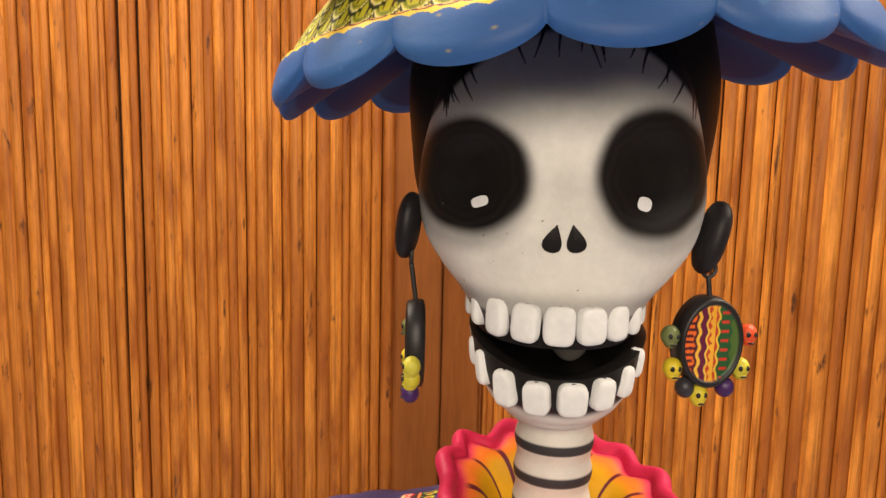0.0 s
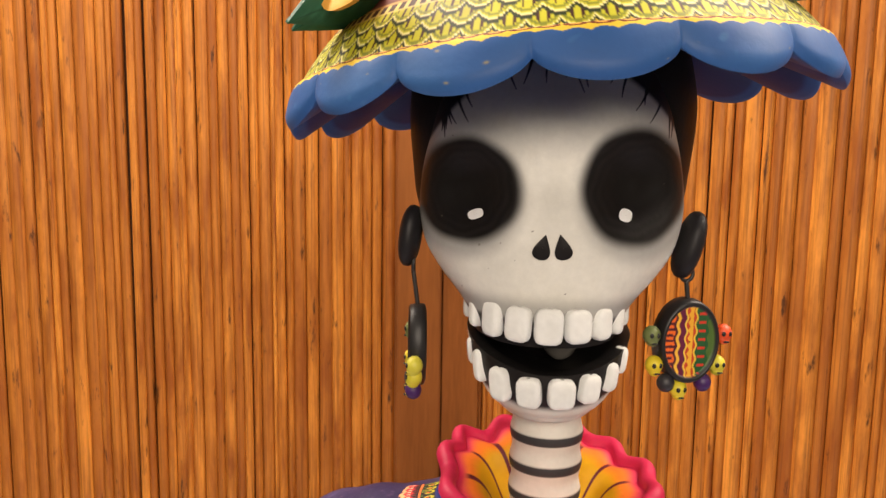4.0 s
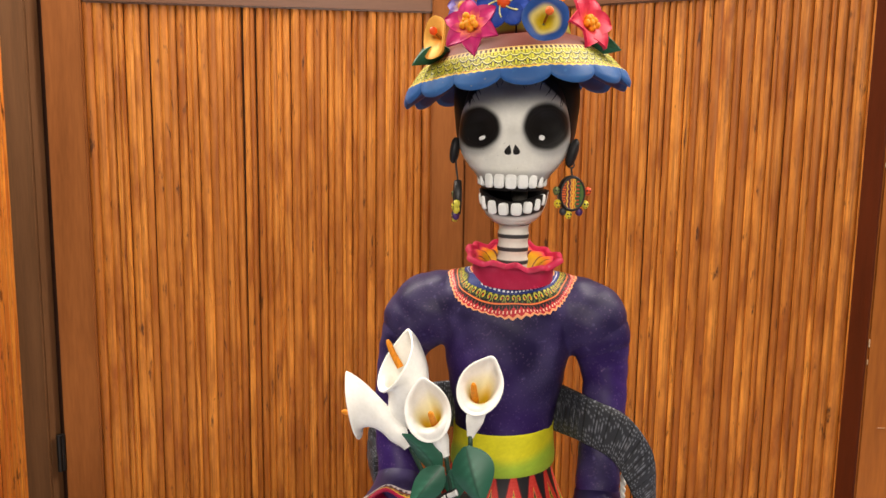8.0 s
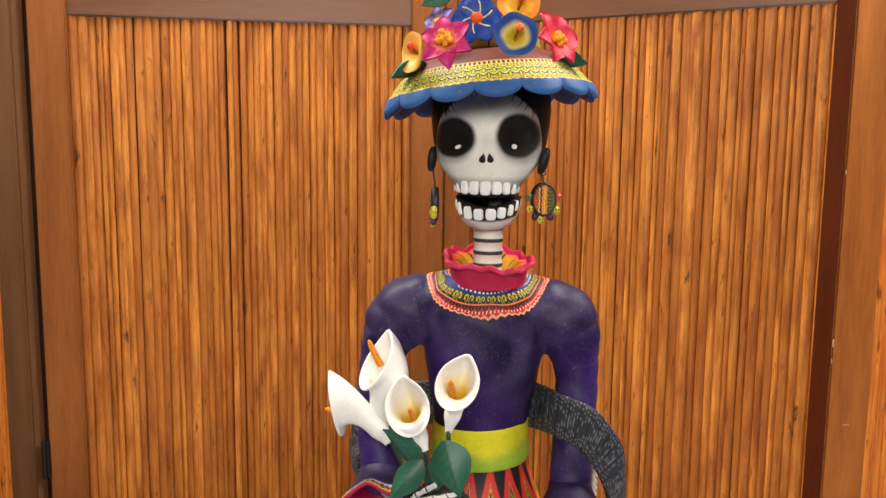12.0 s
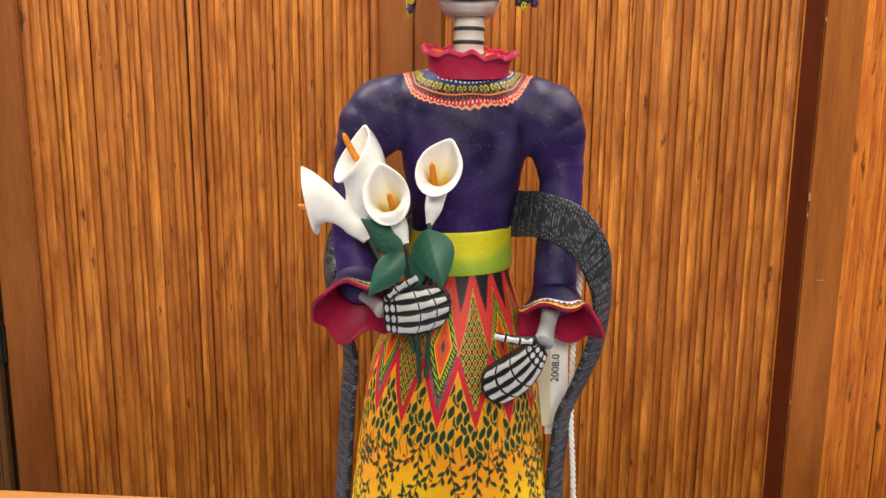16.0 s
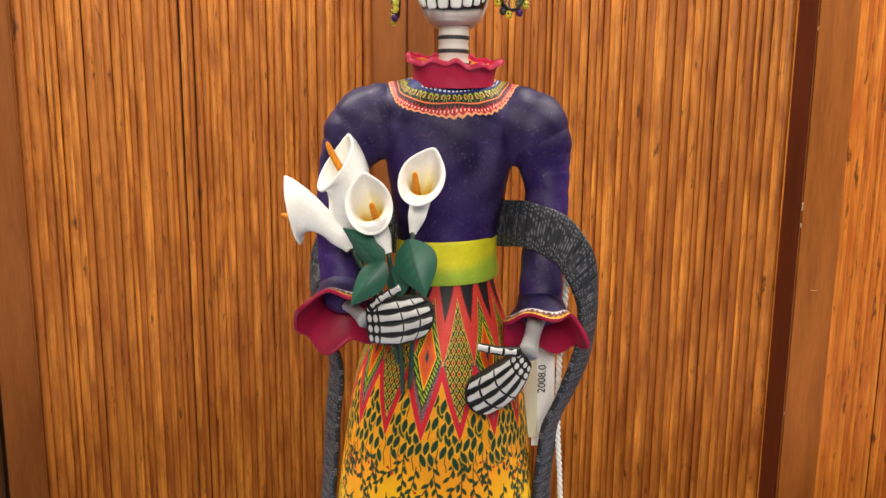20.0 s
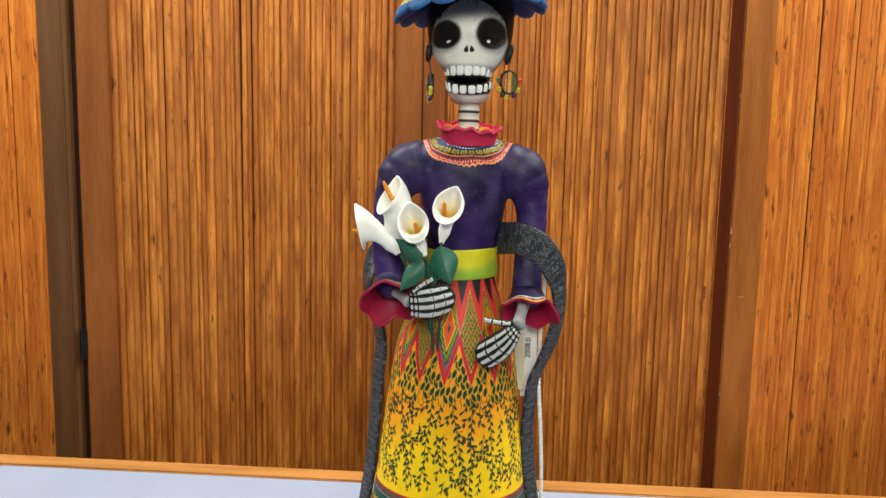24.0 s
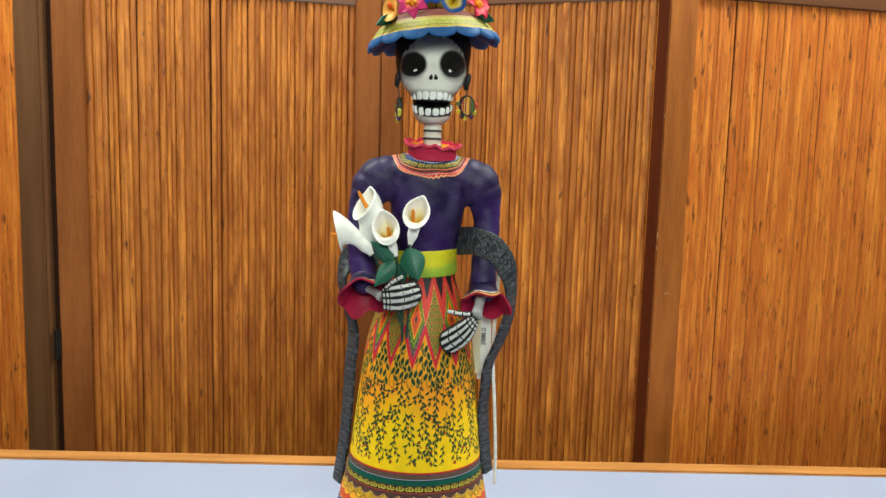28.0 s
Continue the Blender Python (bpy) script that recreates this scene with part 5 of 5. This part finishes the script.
C[band > 0.93] = lin(206, 160, 90)
C[band > 0.97] = lin(112, 52, 42)
for k in range(40):
    ka, kv, kr = r.uniform(0, 2 * np.pi), r.uniform(0.61, 0.80), r.uniform(0.002, 0.007)
    dd = ((aa - ka) / kr) ** 2 + ((vv - kv) / (kr * 0.7)) ** 2
    C = blend(C, lin(190, 170, 70), 0.7 * np.exp(-dd))
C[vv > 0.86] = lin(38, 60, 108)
s = Sculpt()
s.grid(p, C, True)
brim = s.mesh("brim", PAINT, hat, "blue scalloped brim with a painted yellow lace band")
brim.parent = hat
hat.matrix_basis = HATM
# crown
zc = np.linspace(0, 1, 40)
p = np.stack([np.stack([0.0795 * (0.53 - 0.13 * z**2) * (1 - smoothstep(0.86, 1.0, z) * 0.98) * np.sin(a[0, ::10]), -0.0720 * (0.53 - 0.13 * z**2) * (1 - smoothstep(0.86, 1.0, z) * 0.98) * np.cos(a[0, ::10]), np.full(120, 0.013 + 0.034 * min(z / 0.9, 1))], -1) for z in zc])
s = Sculpt()
zz = np.broadcast_to(zc[:, None], p.shape[:2])
s.grid(p, blend(blend(lin(120, 56, 44), lin(150, 140, 40), smoothstep(0.26, 0.34, zz)), lin(120, 52, 42), smoothstep(0.7, 0.8, zz)), True)
s.mesh("crown", PAINT, hat, "low crown with a mossy yellow band")
HINV = np.array(HATM.inverted())


def hat_point(x, y, z):
    q = HINV @ np.array([x, y, z, 1.0])
    return q[:3]


def petal_patch(s, w, t, n_, length, width, colour, tipcol, rise, cup, base=0.0, blunt=0.85):
    """One petal in the frame t (outwards), n_ (across), w (facing)."""
    v, u = np.meshgrid(np.linspace(0, 1, 16), np.linspace(-1, 1, 11), indexing="ij")
    half = width * np.sin(np.pi * np.clip(0.04 + 0.95 * v, 0, 0.99) ** (0.75 if blunt > 0.6 else 1.25)) ** blunt
    h = length * (rise * np.sin(v * 1.6) - cup * v**3) + 0.16 * width * u**2
    p = (base + v * length)[..., None] * t + (u * half)[..., None] * n_ + h[..., None] * w
    C = blend(tipcol, colour, smoothstep(0.08, 0.45, v))
    C = blend(C, np.asarray(colour) * 1.35, 0.5 * np.exp(-((u / 0.25) ** 2)) * v)
    C = blend(C, np.clip(np.asarray(colour) * 1.6 + 0.06, 0, 1), 0.30 * np.clip(np.sin(v * 9 + u * 4) * np.sin(u * 7 - v * 5), 0, 1))
    return p, C


def petal_flower(x, y, z, facing, petals, length, width, colour, inner, core, rise=0.25, cup=0.25, label="", spin=0.0, stamens=0, core_r=0.0032, veins=None, blunt=0.85):
    c = hat_point(x, y, z)
    w, t, sd = frame_of(facing, (0, 0, 1))
    flower = None
    for k in range(petals):
        ang = spin + 2 * math.pi * k / petals
        tt, nn = t * math.cos(ang) + sd * math.sin(ang), -t * math.sin(ang) + sd * math.cos(ang)
        lk = length * random.uniform(0.92, 1.08)
        P, C = petal_patch(None, w, tt, nn, lk, width, colour, inner, rise, cup, blunt=blunt)
        s = Sculpt()
        s.grid(c + P, C)
        s.grid((c + P - w * 0.0018)[:, ::-1], C[:, ::-1])
        e = np.concatenate([P[:, 0], P[::-1, -1]]) + c
        s.grid(np.stack([e, e - w * 0.0018]), colour)
        if veins is not None:
            s.tube(c + (P[:9, 0] + w * 0.0006), 0.0005, veins, nu=6)
        if flower is None:
            flower = s.mesh("flower", PAINT, hat, label)
        else:
            s.mesh("petal", PAINT, flower)
    s = Sculpt()
    if stamens:
        for k in range(stamens):
            ang = 2.4 * k
            rr = 0.0038 * math.sqrt(k / stamens)
            s.ball(c + w * (0.0055 + 0.001 * math.sin(k)) + t * rr * 1.3 * math.cos(ang) + sd * rr * 1.3 * math.sin(ang), (0.0023,) * 3, core, nu=12, nv=8)
        s.tube(np.stack([c, c + w * 0.005]), 0.003, inner, nu=10)
    else:
        s.ball(c + w * 0.0014, (core_r, core_r * 0.8, core_r), core, nu=16, nv=10)
    s.mesh("flower_centre", PAINT, flower)
    return flower


PINK, HOT = lin(190, 34, 104), lin(205, 36, 68)
petal_flower(-0.0170, 0.151, 1.4040, (-0.12, -0.95, 0.30), 6, 0.0185, 0.0070, PINK, lin(236, 150, 70), lin(240, 150, 30), label="magenta lily of painted clay", spin=0.1, stamens=9)
petal_flower(0.0525, 0.153, 1.4055, (0.74, -0.62, 0.22), 6, 0.0200, 0.0078, HOT, lin(236, 120, 70), lin(240, 150, 30), label="pink-red lily of painted clay", spin=0.55, stamens=8, rise=0.45)
petal_flower(0.0025, 0.157, 1.4200, (0.02, -0.97, 0.18), 6, 0.0168, 0.0072, lin(24, 62, 150), lin(40, 84, 170), lin(232, 84, 30), label="dark blue flower with an orange centre", spin=0.5, core_r=0.0044, veins=lin(226, 220, 150), blunt=0.5)
petal_flower(-0.0250, 0.180, 1.4210, (-0.4, -0.8, 0.3), 6, 0.0140, 0.0050, lin(112, 92, 168), lin(214, 170, 90), lin(214, 150, 60), label="lilac flower of painted clay", spin=0.2)


def trumpet(x, y, z, facing, radius, rim, mid, throat, stigma, label, deepness=0.9, squash=1.0):
    """A shallow trumpet flower with a stigma."""
    c = hat_point(x, y, z)
    w, t, sd = frame_of(facing, (0, 0, 1))
    rr = np.linspace(0.05, 1, 26)[:, None]
    a = np.linspace(0, 2 * np.pi, 48, endpoint=False)[None]
    R = radius * rr * (1 + 0.03 * np.sin(a * 5 + 1))
    h = -radius * deepness * (1 - rr) ** 1.5 + radius * 0.06 * np.sin(a * 3) * rr**3
    P = c + (R * np.cos(a))[..., None] * t + (R * squash * np.sin(a))[..., None] * sd + h[..., None] * w
    C = blend(blend(throat, mid, smoothstep(0.25, 0.55, rr + 0 * a)), rim, smoothstep(0.50, 0.76, rr + 0.03 * np.sin(a * 4)))
    s = Sculpt()
    s.grid(P, C, True)
    s.grid(np.concatenate([P[-1:], (P - w * 0.0016 - (P - c) * 0.02)[::-1]]), rim, True)
    fl = s.mesh("flower", PAINT, hat, label)
    s = Sculpt()
    q = np.linspace(0, 1, 8)[:, None]
    s.tube(c - w * radius * 0.5 + q * (w * radius * 0.62 + t * radius * 0.22 + sd * -radius * 0.15), 0.0009, lin(150, 90, 30), nu=8)
    s.ball(c + w * radius * 0.14 + t * radius * 0.24 - sd * radius * 0.16, (0.0027,) * 3, stigma, nu=12, nv=8)
    s.mesh("stigma", PAINT, fl)
    return fl


trumpet(0.0290, 0.149, 1.4095, (0.12, -0.97, 0.12), 0.0145, lin(34, 78, 148), lin(226, 212, 130), lin(206, 180, 40), lin(236, 110, 50), "blue trumpet flower with a yellow throat")
trumpet(0.0300, 0.170, 1.4325, (0.1, -0.93, 0.3), 0.0130, lin(240, 140, 40), lin(248, 190, 70), lin(244, 190, 60), lin(226, 90, 30), "orange calla of painted clay", 0.6, 1.12)
trumpet(-0.0425, 0.166, 1.3995, (-0.72, -0.66, 0.14), 0.0140, lin(244, 176, 80), lin(246, 190, 90), lin(240, 160, 60), lin(232, 84, 30), "pale orange calla of painted clay", 0.5, 0.9)


def hat_leaf(b, t, across, width):
    s = leaf(None, hat_point(*b), hat_point(*t), across, width, 0.2)
    return s.mesh("leaf", PAINT, hat, "dark green leaf")


hat_leaf((-0.034, 0.182, 1.394), (-0.0585, 0.178, 1.3832), (0.2, -0.6, 0.8), 0.0075)
hat_leaf((-0.036, 0.178, 1.392), (-0.0560, 0.165, 1.3830), (0.2, -0.6, 0.8), 0.0060)
hat_leaf((0.055, 0.185, 1.404), (0.0790, 0.188, 1.3950), (0.2, -0.6, 0.8), 0.0070)


def butterfly(x, y, z, along, wings, body, label, wing_dirs):
    c = hat_point(x, y, z)
    d = unit(along)
    s = Sculpt()
    q = np.linspace(-1, 1, 60)
    band = np.where(((np.sin(q * 22) > 0.55) & (q > -0.1))[:, None], np.asarray(lin(60, 36, 30)), np.asarray(body))
    s.tube(c + q[:, None] * d * 0.0105, 0.0031 * (1 - 0.55 * np.abs(q) ** 3) * np.where(q < -0.2, 0.85, 1), band, nu=14)
    s.ball(c - d * 0.0120, (0.0028, 0.0028, 0.0028), body, nu=12, nv=8)
    fly = s.mesh("butterfly", PAINT, hat, label)
    for wd, size, wid in wing_dirs:
        lf = leaf(None, c + d * 0.001 + np.array([0, -0.001, 0]), c + unit(wd) * size, np.cross(unit(wd), (0.1, -1, 0.2)), wid, 0.1, colour=wings, bend=0.05)
        lf.mesh("wing", PAINT, fly)
    s = Sculpt()
    for sd in (-1, 1):
        q = np.linspace(0, 1, 12)[:, None]
        side = np.cross(d, (0, -1, 0)) * sd
        s.tube(c - d * 0.013 + side * 0.0045 * np.sin(q * 3) - d * 0.008 * q + np.array([0, -0.001, 0]), 0.0008, lin(206, 70, 90), nu=8)
    s.mesh("feeler", PAINT, fly)
    return fly


butterfly(-0.0140, 0.168, 1.4395, (-0.85, 0.0, 0.45), lin(34, 92, 66), lin(226, 140, 40), "green clay butterfly with a banded orange body", (((-0.05, -0.1, 1.0), 0.021, 0.0072), ((-1.0, -0.1, -0.32), 0.024, 0.0062)))
butterfly(0.0090, 0.164, 1.4425, (0.22, 0.0, 1.0), lin(44, 70, 168), lin(232, 150, 60), "blue clay butterfly with an orange body", (((-0.55, -0.1, 0.9), 0.021, 0.0070), ((0.75, -0.1, 0.8), 0.022, 0.0072)))
for x, y, z, x2, y2, z2 in ((-0.012, 0.172, 1.438, -0.010, 0.180, 1.405), (0.010, 0.168, 1.432, 0.010, 0.180, 1.405)):
    s = Sculpt()
    s.tube(np.stack([hat_point(x, y, z), hat_point(x2, y2, z2)]), 0.0006, BLACK, nu=8)
    s.mesh("wire", PAINT, hat, "thin black wire")


# ---- the earrings ----
def earring(hook, disc, yaw, mirror):
    """A painted clay disc with small skull charms round it, on a wire hook."""
    thing = empty("earring", *disc, "round black clay earring with painted stripes and skull charms", "earring", "earrings of the statue")
    thing.rotation_euler = (0, 0, radians(yaw))
    s = Sculpt()
    rr = np.r_[np.linspace(0.02, 0.80, 90), 0.84, 0.90, 0.96, 1.0, 0.98, 0.9, 0.5, 0.02][:, None]
    yy = np.r_[np.full(90, -0.0026), -0.0034, -0.0038, -0.0032, 0.0, 0.0030, 0.0036, 0.0036, 0.0036][:, None]
    a = np.linspace(0, 2 * np.pi, 160, endpoint=False)[None]
    P = np.stack([0.0098 * rr * np.cos(a), yy * (0.72 if mirror else 1.0) + 0 * a * rr, 0.0130 * rr * np.sin(a)], -1)
    X, Zp = P[..., 0] / 0.0098, P[..., 2]
    C = np.broadcast_to(np.asarray(lin(28, 26, 26)), P.shape).copy()
    face_ = np.broadcast_to(rr <= 0.80, X.shape) & (P[..., 1] < -0.002)
    wob = X + 0.035 * np.sin(Zp * 1500)
    saw = np.abs((Zp * 420) % 1 - 0.5) * 0.16
    for lo, hi, col in ((-1, -0.52, lin(240, 110, 40)), (-0.52, -0.44, lin(90, 30, 40)), (-0.44, -0.34, lin(246, 190, 70)), (-0.34, -0.16, lin(104, 24, 60)), (-0.16, -0.10, lin(246, 200, 80)), (-0.10, 0.16, lin(206, 70, 40)), (0.16, 0.22, lin(240, 200, 70)), (0.22, 0.60, lin(36, 90, 50)), (0.60, 1.0, lin(80, 110, 50))):
        C[face_ & (wob > lo) & (wob <= hi)] = col
    C[face_ & (X < -0.45 - saw * 1.6) & (np.sin(Zp * 3600) > 0.1)] = lin(70, 20, 40)
    C[face_ & (X > -0.08 + saw) & (X < 0.10)] = lin(246, 180, 60)
    C[face_ & (X > 0.28) & (X < 0.52) & (np.sin(Zp * 2400) > 0.55)] = lin(214, 60, 40)
    s.grid(P, C, True)
    s.mesh("disc", GLOSS, thing, "striped painted disc")
    s = Sculpt()
    top = np.array(hook) - np.array(disc)
    m = np.array(Euler((0, 0, radians(-yaw))).to_matrix())
    top = m @ top
    q = np.linspace(0, 1, 10)[:, None]
    s.tube(np.array([0, 0, 0.0120]) * (1 - q) + top * q, 0.0007, lin(44, 40, 38), nu=8)
    w = np.linspace(0, 2 * np.pi, 22)
    s.tube(top + np.stack([0.0020 * np.sin(w), 0 * w, 0.0022 - 0.0022 * np.cos(w)], 1), 0.0006, lin(44, 40, 38), nu=8)
    s.mesh("hook", GLOSS, thing, "dark wire hook")
    for ang, col, kind in ((-100, lin(222, 202, 60), 1), (-60, lin(66, 30, 92), 0), (-30, lin(210, 196, 60), 1), (8, lin(206, 196, 70) if mirror else lin(228, 80, 36), 1), (172, lin(110, 120, 70), 1), (208, lin(226, 200, 50), 1), (238, lin(48, 46, 50), 0)):
        t = radians(ang + (-22 if mirror and ang == 8 else 0))
        c = np.array([0.0118 * math.cos(t), -0.0012, 0.0150 * math.sin(t)])
        s = Sculpt()
        s.ball(c, (0.0027, 0.0026, 0.0029), col, nu=14, nv=10)
        if kind:
            s.ball(c + np.array([0, -0.0003, -0.0020]), (0.0018, 0.0020, 0.0014), col, nu=12, nv=8)
            for dx in (-0.0010, 0.0010):
                s.ball(c + np.array([dx, -0.0022, 0.0002]), (0.0007, 0.0005, 0.0008), BLACK, nu=8, nv=6)
            s.ball(c + np.array([0, -0.0023, -0.0022]), (0.0011, 0.0005, 0.0003), BLACK, nu=8, nv=6)
        s.mesh("charm", GLOSS, thing, "tiny skull charm" if kind else "small round bead")
    return thing


earring((0.0512, 0.2150, 1.3165), (0.0520, 0.2150, 1.2985), 18, False)
earring((-0.0312, 0.2150, 1.3165), (-0.0295, 0.2150, 1.2930), -80, True)

# ---- the paper tag ----
tag = empty("paper_tag", 0.084, 0.222, 0.99, "white paper tags with a printed number on white string", "tag")
for x0, x1, z0, z1, y, yaw, mat in ((0.0785, 0.0965, 0.9560, 1.0560, 0.2290, 4, PAPER), (0.0720, 0.0825, 0.9640, 1.0560, 0.2250, -6, CREAM_PAPER)):
    bm = box(bmesh.new(), -(x1 - x0) / 2, -0.0003, z0 - 1.0, (x1 - x0) / 2, 0.0003, z1 - 1.0)
    ob = under(part("tag_sheet", bm, mat), tag)
    ob.matrix_basis = pose((x0 + x1) / 2, y, 1.0, 0, -2, yaw)
font = bpy.data.curves.new("tag_text", "FONT")
font.body, font.size, font.align_x, font.align_y = "2008.0", 0.0085, "LEFT", "CENTER"
ob = new("tag_text", font)
deps = bpy.context.evaluated_depsgraph_get()
me = bpy.data.meshes.new_from_object(ob.evaluated_get(deps))
bpy.data.objects.remove(ob)
me.materials.clear()
me.materials.append(INK)
ob = under(new("tag_text", me), tag)
ob.matrix_basis = pose(0.0862, 0.2270, 1.000, 90, 0, 4) @ pose(0, 0, 0, 0, 0, 90)
s = Sculpt()
r = route([(0.0990, 0.216, 1.125), (0.1000, 0.216, 1.080), (0.0985, 0.222, 1.03), (0.0995, 0.226, 0.98), (0.1045, 0.230, 0.92), (0.1085, 0.232, 0.86), (0.1095, 0.233, 0.815)], 160)
turn = np.arange(160) * 1.2
for phase in (0, math.pi):
    twist = np.stack([0.0011 * np.cos(turn + phase), 0.0011 * np.sin(turn + phase), 0 * turn], 1)
    s.tube(r + twist, 0.0014, (1, 1, 1), nu=8)
under(s.mesh("string", STRING, None, "twisted white cotton string"), tag)

# the whole figure leans a little
for thing in list(bpy.data.objects):
    if thing.parent is None and thing.name.split(".")[0] in ("shawl", "calla_bouquet", "hat", "earring", "paper_tag"):
        thing.matrix_basis = pose(0, 0, -0.001) @ LEANED @ thing.matrix_basis
